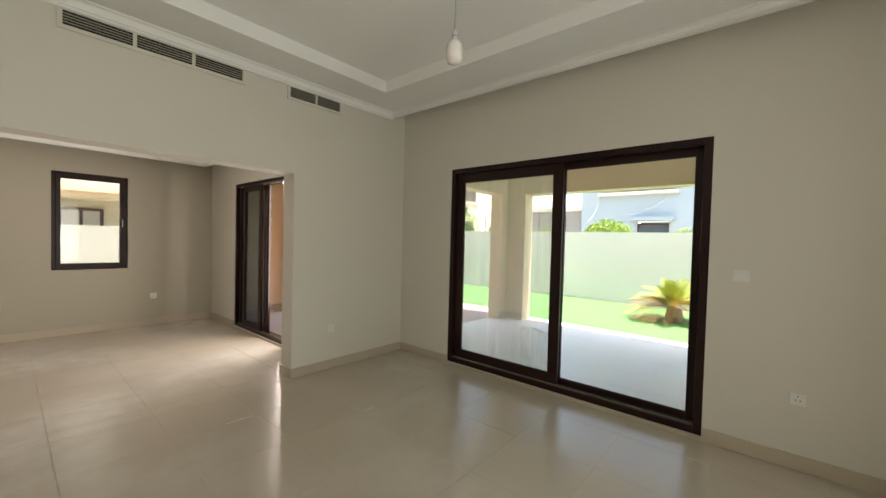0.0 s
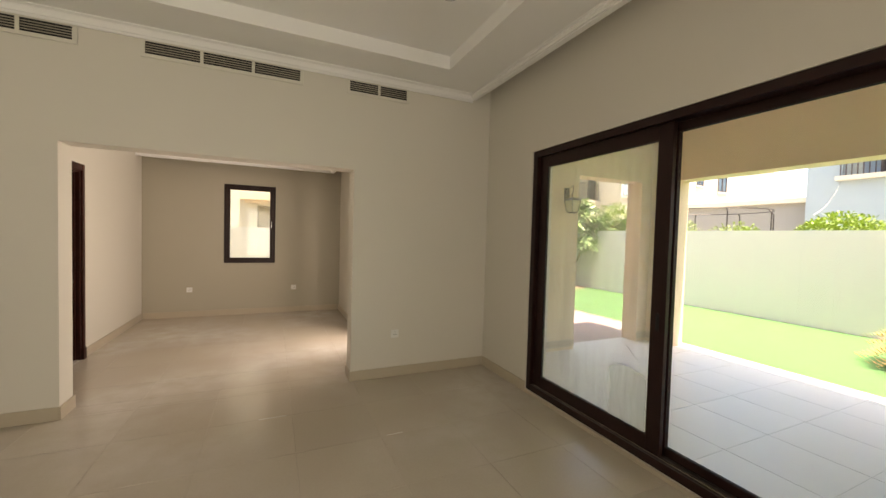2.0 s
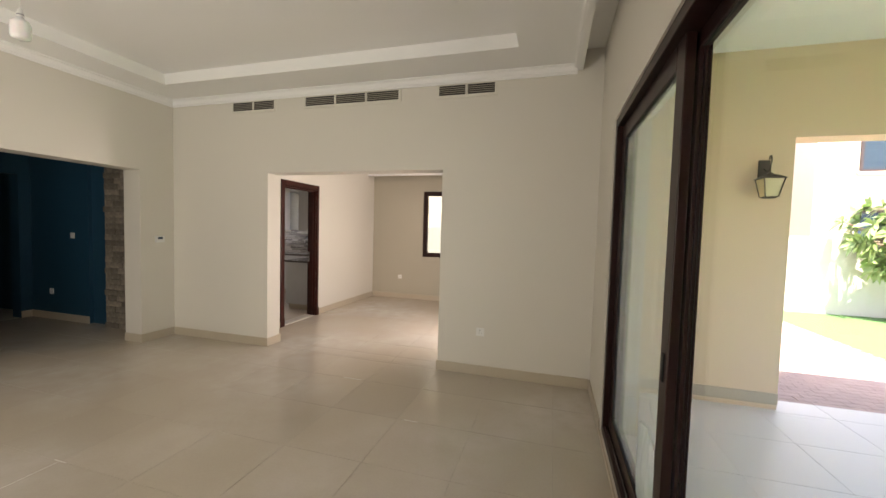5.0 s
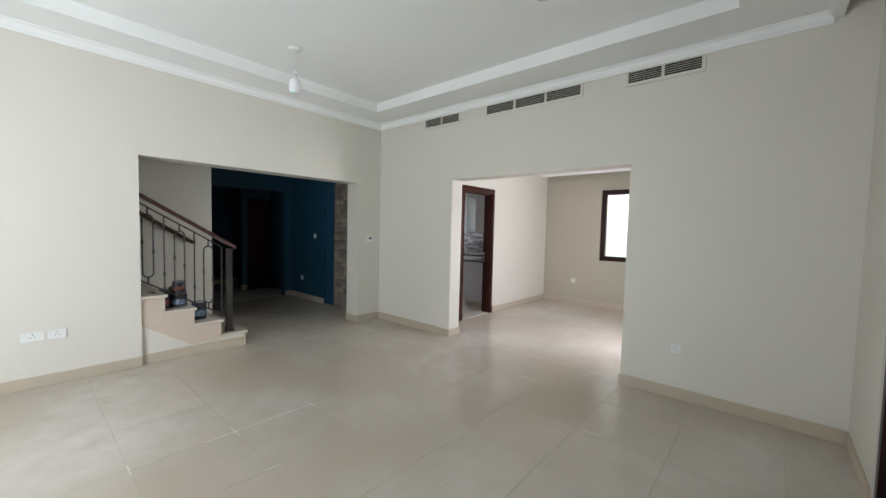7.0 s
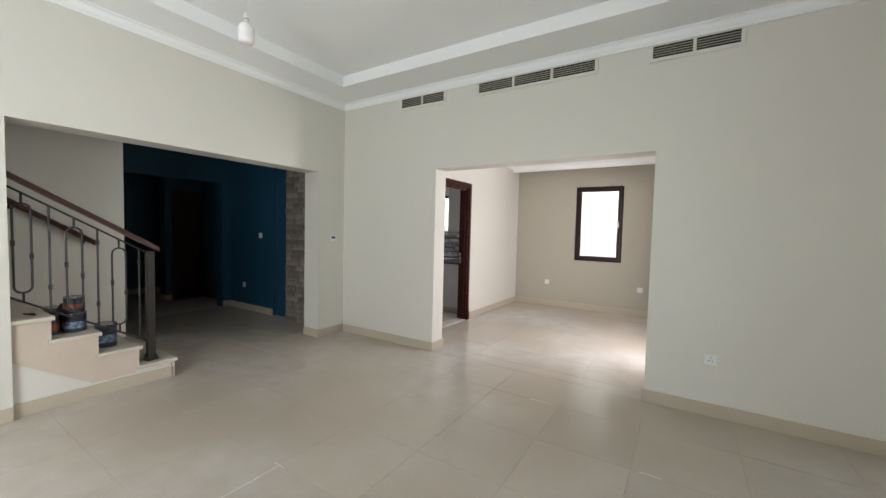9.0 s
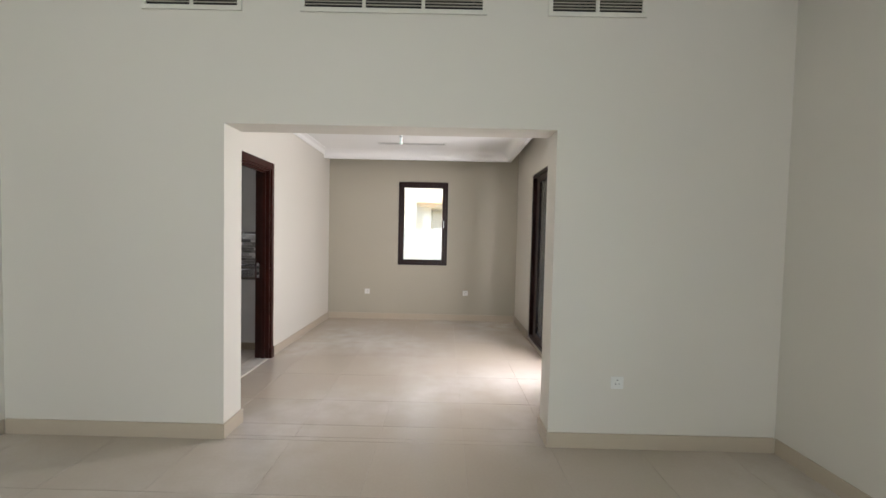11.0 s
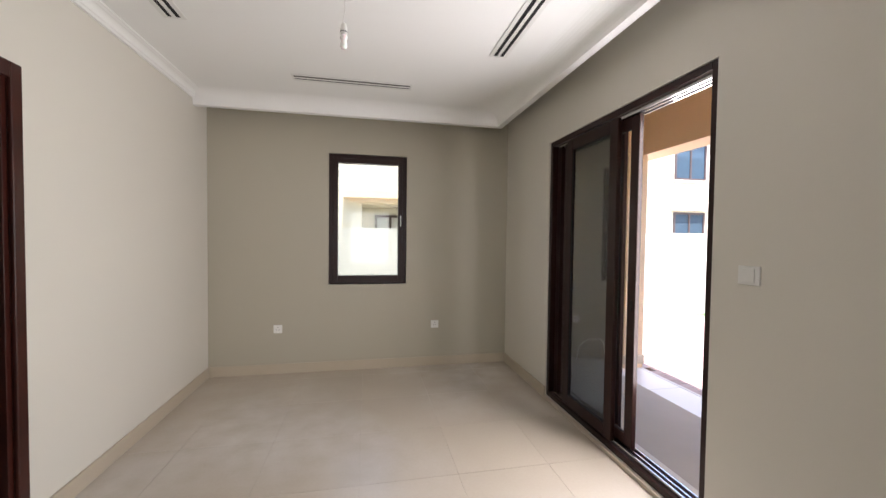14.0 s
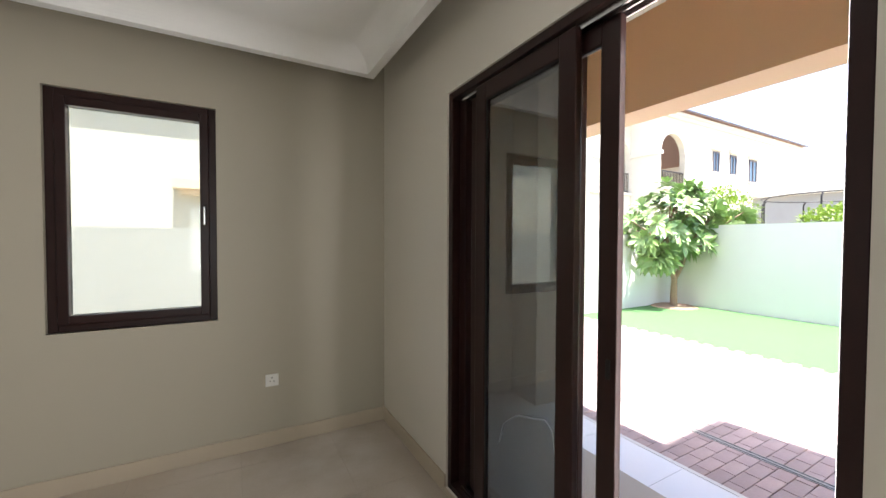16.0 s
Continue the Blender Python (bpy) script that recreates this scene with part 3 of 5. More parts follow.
part("lining", boxes(((DX0 - 0.145, 0.87, 0), (DX0, 0.90, 2.16)), ((DX0 - 0.145, 1.657, 0), (DX0, 1.687, 2.16)), ((DX0 - 0.145, 0.90, 2.13), (DX0, 1.657, 2.16)), bevel=0.002), MAHOG, door)
part("stop", boxes(((DX0 - 0.07, 1.637, 0), (DX0 - 0.035, 1.657, 2.13)), ((DX0 - 0.07, 0.90, 0), (DX0 - 0.035, 0.92, 2.13)), ((DX0 - 0.07, 0.92, 2.11), (DX0 - 0.035, 1.637, 2.13)), bevel=0.003), MAHOG, door)
part("plinth_block", boxes(((DX0, 1.68, 0), (DX0 + 0.028, 1.75, 0.13)), ((DX0, 0.795, 0), (DX0 + 0.028, 0.877, 0.13)), bevel=0.003), MAHOG, door)
plate = box_part("strike_plate", (DX0 - 0.135, 1.652, 0.93), (DX0 - 0.105, 1.6565, 1.10), STEEL, door, "steel strike plate", 0.001)
box_part("latch_hole", (DX0 - 0.127, 1.650, 1.03), (DX0 - 0.113, 1.6525, 1.06), BLACK, plate)
box_part("latch_hole", (DX0 - 0.127, 1.650, 0.96), (DX0 - 0.113, 1.6525, 0.99), BLACK, plate)
MARBLE = material("pale_marble", (0.62, 0.58, 0.52), 0.2, scale=5, grain=30, bump=0, dark=(0.5, 0.46, 0.4))
structure("threshold", MARBLE, "pale marble threshold in the kitchen doorway", ((DX0 - 0.145, 0.9, -0.004), (DX0 + 0.0, 1.657, 0.012)), bevel=0.003)

# ---- air conditioning grilles ----
GRILLE = material("off_white_grille", (0.7, 0.68, 0.6), 0.45, grain=30, bump=0)
# fins and slats darker than the frame: the slots' shade is in their colour
DFIN = material("shaded_grille_fin", (0.04, 0.037, 0.03), 0.5, grain=30, bump=0)
GSLAT = material("shaded_grille_slat", (0.42, 0.39, 0.32), 0.45, grain=30, bump=0)


def wall_grille(x0, x1, sections):
    z0, z1, m = 2.957, 3.057, 0.03
    g = empty("air_grille", (0, 0, 0), "cream wall air grille with dark slots under the cornice", "air vent", "air grilles on the wall")
    # flat black sheet stands in for the unlit duct
    part("backing", boxes(((x0, -0.004, z0), (x1, -0.001, z1))), BLACK, g, "black plate for the shade of the duct behind")
    bm = bmesh.new()
    box_into(bm, (x0 - m, -0.014, z0 - m), (x1 + m, -0.002, z0), 0.002)
    box_into(bm, (x0 - m, -0.014, z1), (x1 + m, -0.002, z1 + 0.012), 0.002)
    box_into(bm, (x0 - m, -0.014, z0), (x0, -0.002, z1), 0.002)
    box_into(bm, (x1, -0.014, z0), (x1 + m, -0.002, z1), 0.002)
    for k in range(1, sections):
        x = x0 + (x1 - x0) * k / sections
        box_into(bm, (x - 0.012, -0.014, z0), (x + 0.012, -0.002, z1), 0.001)
    part("frame", bm, GRILLE, g)
    for k in range(4):
        z = z0 + 0.02 + k * 0.02
        part("slat", boxes(((x0, -0.012, z - 0.0028), (x1, -0.0045, z + 0.0028))), GSLAT, g)
    n = int((x1 - x0) / 0.024)
    bm = bmesh.new()
    for k in range(1, n):
        x = x0 + (x1 - x0) * k / n
        box_into(bm, (x - 0.0015, -0.0075, z0), (x + 0.0015, -0.0042, z1))
    part("rear_fin", bm, DFIN, g, kind="stuff")


wall_grille(-4.353, -3.738, 2)
wall_grille(-3.286, -2.096, 3)
wall_grille(-1.629, -1.035, 2)


def slot_diffuser(x, y, length, along):
    """A two-slot ceiling diffuser, its length along x or y."""
    g = empty("slot_diffuser", (x, y, DCEIL), "white aluminium slot air diffuser flush in the dining ceiling", "air vent", "slot diffusers in the ceiling")
    h, w = length / 2, 0.065
    def b(u0, u1, v0, v1, z0, z1):
        return ((u0, v0, z0), (u1, v1, z1)) if along == "x" else ((v0, u0, z0), (v1, u1, z1))
    # flat black sheet stands in for the shade up in the slots
    part("backing", boxes(b(-h, h, -w + 0.015, w - 0.015, -0.0035, -0.001)), BLACK, g, "black plate for the shade inside the slots")
    part("frame", boxes(b(-h - 0.015, h + 0.015, -w, -w + 0.028, -0.006, -0.001), b(-h - 0.015, h + 0.015, w - 0.028, w, -0.006, -0.001), b(-h - 0.015, -h, -w + 0.028, w - 0.028, -0.006, -0.001), b(h, h + 0.015, -w + 0.028, w - 0.028, -0.006, -0.001)), PLASTIC, g)
    part("blade", boxes(b(-h, h, -0.011, 0.011, -0.008, -0.004)), PLASTIC, g)


slot_diffuser(-3.875, 1.75, 1.0, "y")
slot_diffuser(-1.785, 1.78, 1.0, "y")
slot_diffuser(-2.835, 3.0, 0.97, "x")

# ---- hanging bulbs ----
BULB = bpy.data.materials.new("frosted_bulb_glass")
BULB.use_nodes = True
BULB.node_tree.nodes["Principled BSDF"].inputs["Base Color"].default_value = (0.85, 0.85, 0.84, 1)
BULB.node_tree.nodes["Principled BSDF"].inputs["Roughness"].default_value = 0.15
BULB.node_tree.nodes["Principled BSDF"].inputs["Subsurface Weight"].default_value = 0.3
GREYPL = material("grey_plastic", (0.3, 0.3, 0.3), 0.4, grain=20, bump=0)


def hanging_bulb(x, y, ceiling, drop, r, h, label, swan=False):
    """A rose, cord and lamp holder with a bare bulb whose top is drop under the ceiling."""
    g = empty("hanging_bulb", (x, y, ceiling), label, "pendant lamp", "hanging bulbs")
    part("ceiling_rose", lathe([(0.065, -0.001), (0.065, -0.012), (0.05, -0.022), (0.018, -0.028), (0.001, -0.029)], 24), PLASTIC, g, smooth=True)
    part("cord", tube([(0, 0, -0.02), (0.006, 0.002, -drop * 0.4), (-0.004, 0, -drop * 0.7), (0, 0, -drop + 0.055)], 0.0028, 6), PLASTIC if not swan else GREYPL, g, smooth=True)
    hd = part("lamp_holder", lathe([(0.008, -drop + 0.06), (0.014, -drop + 0.055), (0.017, -drop + 0.03), (0.019, -drop + 0.028), (0.019, -drop - 0.002), (0.001, -drop - 0.003)], 16), PLASTIC, g, smooth=True)
    part("collar", lathe([(0.0205, -drop + 0.016), (0.0205, -drop + 0.008)], 16), GREYPL, hd)
    if r:
        z = -drop - 0.003
        part("bulb", lathe([(0.015, z), (0.022, z - 0.012), (r * 0.8, z - 0.03), (r, z - 0.05), (r, z - h * 0.8), (r * 0.86, z - h * 0.94), (r * 0.5, z - h * 0.99), (0.001, z - h)], 28), BULB, g, "frosted white bulb", smooth=True)
    return g


hanging_bulb(-1.49, -2.07, TRAY, 0.34, 0.057, 0.175, "bare frosted bulb on a dark cord from the tray ceiling", True)
hanging_bulb(-4.2, -2.07, TRAY, 0.28, 0.057, 0.165, "bare frosted bulb on a thin white cord from the tray ceiling")
hanging_bulb(-2.845, 1.785, DCEIL, 0.23, 0.018, 0.075, "small bare bulb holder on a twisted cord over the dining room")


# ---- sockets and switches ----
def plate(kind, at, turn, w=0.086, h=0.086, label="", category="socket"):
    """A wall plate facing -y before it is turned."""
    g = empty(kind, at, label, category, kind + "s on the walls")
    g.rotation_euler = (0, 0, radians(turn))
    p = part("plate", boxes(((-w / 2, -0.009, -h / 2), (w / 2, -0.0005, h / 2)), bevel=0.003), PLASTIC, g)
    if category == "socket":
        for u, v in ((0, 0.018), (-0.012, -0.008), (0.012, -0.008)):
            box_part("pin_hole", (u - 0.003, -0.0105, v - 0.004), (u + 0.003, -0.0088, v + 0.004), BLACK, p)
        box_part("rocker", (0.018, -0.013, 0.016), (0.03, -0.0088, 0.034), PLASTIC, p, bevel=0.001)
    else:
        n = 2 if w > 0.1 else 1
        for k in range(n):
            c = (k - (n - 1) / 2) * 0.06
            box_part("rocker", (c - 0.027, -0.014, -0.03), (c + 0.027, -0.0088, 0.03), PLASTIC, p, bevel=0.002)
    return g


plate("wall_socket", (-1.105, 0, 0.463), 0, label="white square wall socket low on the cream wall")
plate("wall_socket", (-3.63, DY1, 0.475), 0, label="white square wall socket low on the taupe wall")
plate("wall_socket", (-1.95, DY1, 0.475), 0, label="white square wall socket low on the taupe wall")
plate("wall_socket", (0, -3.99, 0.49), -90, label="white square wall socket beside the big sliding door")
plate("wall_socket", (WX, -3.89, 0.465), 90, 0.146, label="white double wall socket low on the cream wall")
plate("wall_socket", (WX, -3.735, 0.465), 90, 0.12, label="white double wall socket low on the cream wall")
plate("light_switch", (0, -3.655, 1.312), -90, 0.1, label="white light switch beside the big sliding door", category="light switch")
plate("light_switch", (DX1, 0.951, 1.312), -90, 0.095, 0.082, label="white light switch beside the open sliding door", category="light switch")
plate("light_switch", (-7.284, -0.05, 1.30), 0, label="white light switch on the petrol blue wall", category="light switch")
plate("wall_socket", (-7.775, -0.05, 0.43), 0, label="white wall socket low on the petrol blue wall")
t = empty("thermostat", (WX, -0.20, 1.312), "white room thermostat with a dark display on the cream wall", "thermostat")
t.rotation_euler = (0, 0, radians(90))
body = part("housing", boxes(((-0.06, -0.02, -0.043), (0.06, -0.0005, 0.043)), bevel=0.005), PLASTIC, t)
box_part("display", (-0.035, -0.0225, 0.0), (0.03, -0.0195, 0.028), DARKGLASS, body, "dark display")

# ---- stairs ----
TREAD = material("cream_stair_stone", (0.62, 0.56, 0.47), 0.25, scale=5, grain=40, bump=0.004, dark=(0.56, 0.5, 0.41))
SIDE = material("pinkish_cream_stone", (0.6, 0.5, 0.41), 0.35, scale=5, grain=40, bump=0.004, dark=(0.55, 0.455, 0.37))
RISE, RUN, X0, X1, Y0 = 0.181, 0.275, -6.55, -5.40, -2.09
stair = empty("staircase", ((X0 + X1) / 2, Y0, 0), "cream stone staircase rising behind the cream wall", "staircase")
stair_origin = Vector(stair.location)
N = 11


def rel(bm, origin):
    bmesh.ops.translate(bm, verts=bm.verts[:], vec=-Vector(origin))
    return bm


for k in range(N):
    y = Y0 - k * RUN
    z = (k + 1) * RISE
    part("tread", rel(boxes(((X0, y - RUN - 0.02, z - 0.03), (X1 + 0.025, y + 0.02, z)), bevel=0.004), stair_origin), TREAD, stair)
    part("riser", rel(boxes(((X0, y - 0.02, k * RISE), (X1 + 0.004, y, z - 0.031))), stair_origin), SIDE, stair)
pts = [(Y0 - 0.02, 0.0)]
for k in range(N):
    pts += [(Y0 - 0.02 - k * RUN, (k + 1) * RISE - 0.031), (Y0 - 0.02 - (k + 1) * RUN, (k + 1) * RISE - 0.031)]
pts += [(Y0 - 0.02 - N * RUN, 0.0)]
part("body", rel(prism(pts, X0, X1 - 0.012, "x"), stair_origin), PAINT, stair, "white painted stair side")
def string_low(y):
    """The lower edge of the stone string at y."""
    return max(0.125, 0.125 + (-2.68 - y) * RISE / RUN)


for k in range(1, N):
    bm = bmesh.new()
    a, b = Y0 - 0.02 - k * RUN, Y0 - 0.02 - (k + 1) * RUN
    top = (k + 1) * RISE - 0.032
    cuts = [a, b] if not b < -2.68 < a else [a, -2.68, b]
    for c0, c1 in zip(cuts, cuts[1:]):
        prism([(c0, top), (c1, top), (c1, string_low(c1)), (c0, string_low(c0))], X1 - 0.011, X1 + 0.001, "x", bm)
    part("string_panel", rel(bm, stair_origin), SIDE, stair, "pinkish stone side panel under the step")
skirting("baseboard_stair", ((X1 - 0.012, Y0 - 1.1), (X1 + 0.004, Y0 - 0.01)))

IRON = material("dark_bronze_iron", (0.045, 0.038, 0.034), 0.45, 0.6, grain=60, bump=0.03)
RAILW = material("dark_varnished_handrail", (0.05, 0.016, 0.01), 0.28, scale=6, grain=40, bump=0.01)
rail = empty("stair_railing", (-5.5, -2.24, RISE), "dark bronze iron stair railing with a varnished wooden handrail", "railing")
RO, RX = Vector(rail.location), -5.5
slope = RISE / RUN


def rz(y, h):
    """Height of the rail line that is h above the nosing line at y."""
    return RISE + (-2.2 - y) * slope + h


newel = part("newel_post", rel(boxes(((RX - 0.03, -2.27, RISE), (RX + 0.03, -2.21, 1.20)), bevel=0.004), RO), IRON, rail, "square iron newel post")
part("foot_plate", rel(boxes(((RX - 0.05, -2.29, RISE), (RX + 0.05, -2.19, RISE + 0.012)), ((RX - 0.04, -2.28, RISE + 0.012), (RX + 0.04, -2.20, RISE + 0.05)), bevel=0.005), RO), IRON, newel)
ys = [-2.17 - 0.275 * k for k in range(0, 11)]
bm = bmesh.new()
prof = [(-0.032, -0.022), (-0.026, 0.016), (-0.012, 0.026), (0.012, 0.026), (0.026, 0.016), (0.032, -0.022)]
a = [bm.verts.new((RX + u, ys[0], 1.215 + v)) for u, v in prof]
b = [bm.verts.new((RX + u, ys[-1], 1.215 + (ys[0] - ys[-1]) * slope * 0.93 + v)) for u, v in prof]
for k in range(6):
    bm.faces.new((a[k], a[(k + 1) % 6], b[(k + 1) % 6], b[k]))
bm.faces.new(a)
bm.faces.new(b)
part("handrail", rel(bm, RO), RAILW, rail, "dark varnished wooden handrail")


def hz(y):
    return 1.215 + (ys[0] - y) * slope * 0.93


for name, off in (("upper_bar", -0.085), ("lower_bar", -0.905)):
    part(name, rel(tube([(RX, ys[0] - 0.07, hz(ys[0] - 0.07) + off), (RX, ys[-1], hz(ys[-1]) + off)], 0.008, 8), RO), IRON, rail)


def knuckle(bm, y, z):
    b2 = lathe([(0.008, -0.022), (0.014, -0.016), (0.011, 0), (0.014, 0.016), (0.008, 0.022)], 10, (RX, y, z))
    me = bpy.data.meshes.new("k")
    b2.to_mesh(me)
    b2.free()
    bm.from_mesh(me)
    bpy.data.meshes.remove(me)


y = -2.322
seq = 0
while y > -4.9:
    if seq % 2 == 0:
        bm = bmesh.new()
        tube([(RX, y, hz(y) - 0.085), (RX, y, hz(y) - 0.905)], 0.0075, 8, bm)
        knuckle(bm, y, hz(y) - 0.2)
        knuckle(bm, y, hz(y) - 0.72)
        part("baluster", rel(bm, RO), IRON, rail)
        y -= 0.096
    else:
        w = 0.0475
        yc = y - w
        top, bot = hz(yc) - 0.163, hz(yc) - 0.835
        loop = []
        for k in range(9):
            t_ = math.pi * k / 8
            loop.append((RX, yc + w * math.cos(t_), top - w + w * math.sin(t_)))
        for k in range(9):
            t_ = math.pi + math.pi * k / 8
            loop.append((RX, yc + w * math.cos(t_), bot + w + w * math.sin(t_)))
        loop.append(loop[0])
        bm = tube(loop, 0.0075, 8)
        tube([(RX, yc, top), (RX, yc, hz(yc) - 0.085)], 0.0075, 8, bm)
        tube([(RX, yc, bot), (RX, yc, hz(yc) - 0.905)], 0.0075, 8, bm)
        knuckle(bm, yc - w, (top + bot) / 2 + 0.04)
        knuckle(bm, yc + w, (top + bot) / 2 - 0.06)
        part("looped_baluster", rel(bm, RO), IRON, rail)
        y -= 2 * w + 0.0945
    seq += 1

wr = empty("wall_handrail", (-6.47, -2.36, 1.2), "dark varnished wooden handrail on iron brackets on the stair wall", "handrail")
WO = Vector(wr.location)
part("rail", rel(tube([(-6.47, -2.36, 1.235), (-6.47, -4.9, 1.235 + 2.54 * 0.66)], 0.026, 10), WO), RAILW, wr, smooth=True)
for yb in (-2.45, -2.95, -3.8):
    zb = 1.235 + (-2.36 - yb) * 0.66
    part("bracket", rel(tube([(-6.55, yb, zb - 0.06), (-6.50, yb, zb - 0.06), (-6.47, yb, zb - 0.02)], 0.008, 8), WO), IRON, wr)

# paint cans
CANS = [material("can_label_dark_blue", (0.012, 0.018, 0.04), 0.4, grain=12, bump=0), material("can_label_red_brown", (0.22, 0.05, 0.025), 0.4, grain=12, bump=0), material("can_label_white", (0.6, 0.6, 0.58), 0.4, grain=12, bump=0), material("can_label_pale_blue", (0.3, 0.38, 0.5), 0.4, scale=25, grain=60, bump=0, dark=(0.04, 0.06, 0.14), amount=0.3), material("can_label_black", (0.02, 0.02, 0.025), 0.4, grain=12, bump=0)]


def paint_can(x, y, z, r, h, main, band, label):
    g = empty("paint_can", (x, y, z), label, "paint can", "paint cans on the steps")
    part("body", lathe([(r, 0.001), (r, h), (0.9 * r, h), (0.001, h - 0.004)], 24), main, g, smooth=False)
    part("band", lathe([(r + 0.0012, h * 0.2), (r + 0.0012, h * 0.55)], 24), band, g, "printed label band")
    part("lid", lathe([(r * 1.02, h - 0.006), (r * 1.03, h + 0.003), (r * 0.95, h + 0.005), (r * 0.85, h - 0.001), (0.001, h - 0.001)], 24), STEEL, g, "metal lid")
    bm = tube([(r * 1.02 * math.cos(a_), r * 1.02 * math.sin(a_) * 0.9, h * 0.72 - 0.4 * r * math.sin(a_)) for a_ in [math.pi * k / 8 for k in range(9)]], 0.0016, 5)
    part("handle", bm, STEEL, g, "wire handle")
    return g


s2z, s3z = 2 * RISE, 3 * RISE
paint_can(-5.62, -2.53, s2z, 0.075, 0.20, CANS[0], CANS[3], "dark blue paint can with a pale blue band on the step")
paint_can(-5.61, -2.735, s3z, 0.075, 0.155, CANS[0], CANS[3], "dark blue paint can with a pale band under another can")
paint_can(-5.61, -2.735, s3z + 0.162, 0.066, 0.125, CANS[0], CANS[1], "red and dark blue paint can stacked on another can")
paint_can(-5.60, -2.885, s3z, 0.055, 0.165, CANS[0], CANS[1], "small dark paint can with a red band on the stone step")
paint_can(-5.76, -2.82, s3z, 0.075, 0.19, CANS[0], CANS[4], "dark paint can standing behind the other cans")
tray = empty("paint_tray", (-5.62, -2.885, s3z + 0.172), "black crumpled paint tray lying on a small paint can", "paint tray")
tray.rotation_euler = (radians(8), radians(-6), radians(15))
part("tray", prism([(-0.12, 0.035), (-0.1, 0.0), (0.09, 0.0), (0.13, 0.04), (0.122, 0.043), (0.086, 0.006), (-0.096, 0.006), (-0.113, 0.038)], -0.07, 0.07, "x"), BLACK, tray)

# passage door
door = tagged(new("door_4"), "dark brown wooden door at the end of the dark passage", "door", kind="structure")
part("leaf", boxes(((-9.54, -0.45, 0), (-9.50, 0.08, 2.1)), bevel=0.004), MAHOG, door)

# ---- kitchen ----
CAB = material("white_gloss_cabinet", (0.6, 0.6, 0.6), 0.25, grain=20, bump=0)
GRAN = material("grey_brown_granite", (0.16, 0.14, 0.12), 0.15, scale=30, grain=160, bump=0, dark=(0.06, 0.05, 0.045))


def cabinet(name, lo, hi, face, doors, label, plinth=0.1):
    """A cabinet with door leaves on the side named by face: south or west."""
    x0, y0, z0 = lo
    x1, y1, z1 = hi
    g = empty(name, ((x0 + x1) / 2, (y0 + y1) / 2, z0), label, "kitchen cabinet")
    o = Vector(g.location)
    part("body", rel(boxes(((x0, y0 + 0.0, z0 + plinth), (x1, y1, z1)), bevel=0.002), o), CAB, g)
    if plinth:
        part("plinth", rel(boxes(((x0 + 0.04, y0 + 0.05, z0), (x1, y1, z0 + plinth))), o), SKIRT, g, "beige tiled plinth")
    for k in range(doors):
        a, b = x0 + (x1 - x0) * k / doors, x0 + (x1 - x0) * (k + 1) / doors
        d = part("door", rel(boxes(((a + 0.002, y0 - 0.02, z0 + plinth + 0.002), (b - 0.002, y0 - 0.001, z1 - 0.003)), bevel=0.002), o), CAB, g)
        part("handle", rel(tube([(b - 0.2, y0 - 0.045, z1 - 0.06), (b - 0.06, y0 - 0.045, z1 - 0.06)], 0.006, 8), o), STEEL, d, "steel bar handle")
    return g


cabinet("base_cabinet", (-5.11, 1.94, 0), (-4.447, 3.245, 0.87), "south", 0, "white base cabinet end panel beside the kitchen doorway")
for k in range(3):
    cabinet("base_cabinet", (-6.87 + 0.6 * k, 3.265, 0), (-6.27 + 0.6 * k - 0.004, DY1, 0.87), "south", 1, "white gloss base cabinet under the granite worktop")
structure_top = tagged(part("worktop", boxes(((-5.14, 1.92, 0.871), (-4.447, 3.23, 0.905)), ((-8.0, 3.23, 0.871), (-4.447, DY1 - 0.001, 0.905)), bevel=0.004), GRAN), "grey-brown polished granite worktop on white cabinets", "worktop")
cabinet("wall_cabinet", (-4.82, 1.9, 1.444), (-4.447, 3.2, 2.749), "south", 0, "white tall wall cabinet end panel over the worktop beside the doorway", 0)
cabinet("wall_cabinet", (-7.1, 3.50, 1.444), (-6.25, DY1, 2.30), "south", 1, "white gloss wall cabinet further along the kitchen wall", 0)
MOS = [material("mosaic_grey", (0.22, 0.2, 0.18), 0.15, grain=40, bump=0, rand=0.5), material("mosaic_pale", (0.45, 0.42, 0.38), 0.15, grain=40, bump=0, rand=0.3)]
splash = tagged(new("backsplash"), "grey and cream mosaic strip backsplash over the worktop", "backsplash", kind="structure")
rnd = random.Random(4)
strips = [mesh_of(boxes(((0, -0.006, 0), (w_, 0, 0.0425)), bevel=0.001), "mosaic", MOS[m_]) for w_ in (0.147, 0.297) for m_ in (0, 1)]
for row in range(12):
    x = -7.6 + rnd.random() * 0.14
    while x < -4.7:
        w_ = rnd.choice((0, 1))
        ob = new("mosaic_strip", strips[w_ * 2 + (rnd.random() < 0.4)])
        ob.location, ob.parent = (x, DY1 - 0.001, 0.908 + row * 0.045), splash
        x += (0.15, 0.3)[w_]
tap = empty("kitchen_tap", (-5.83, 3.66, 0.905), "chrome swan-neck kitchen tap on the granite worktop", "tap")
tap.scale = (1.25, 1.25, 1.25)
part("spout", tube([(0, 0, 0), (0, 0, 0.2), (0, -0.02, 0.26), (0, -0.06, 0.29), (0, -0.11, 0.285), (0, -0.145, 0.25), (0, -0.15, 0.2)], 0.011, 10), STEEL, tap, smooth=True)
part("base", lathe([(0.027, 0), (0.027, 0.03), (0.018, 0.05), (0.001, 0.051)], 16), STEEL, tap)
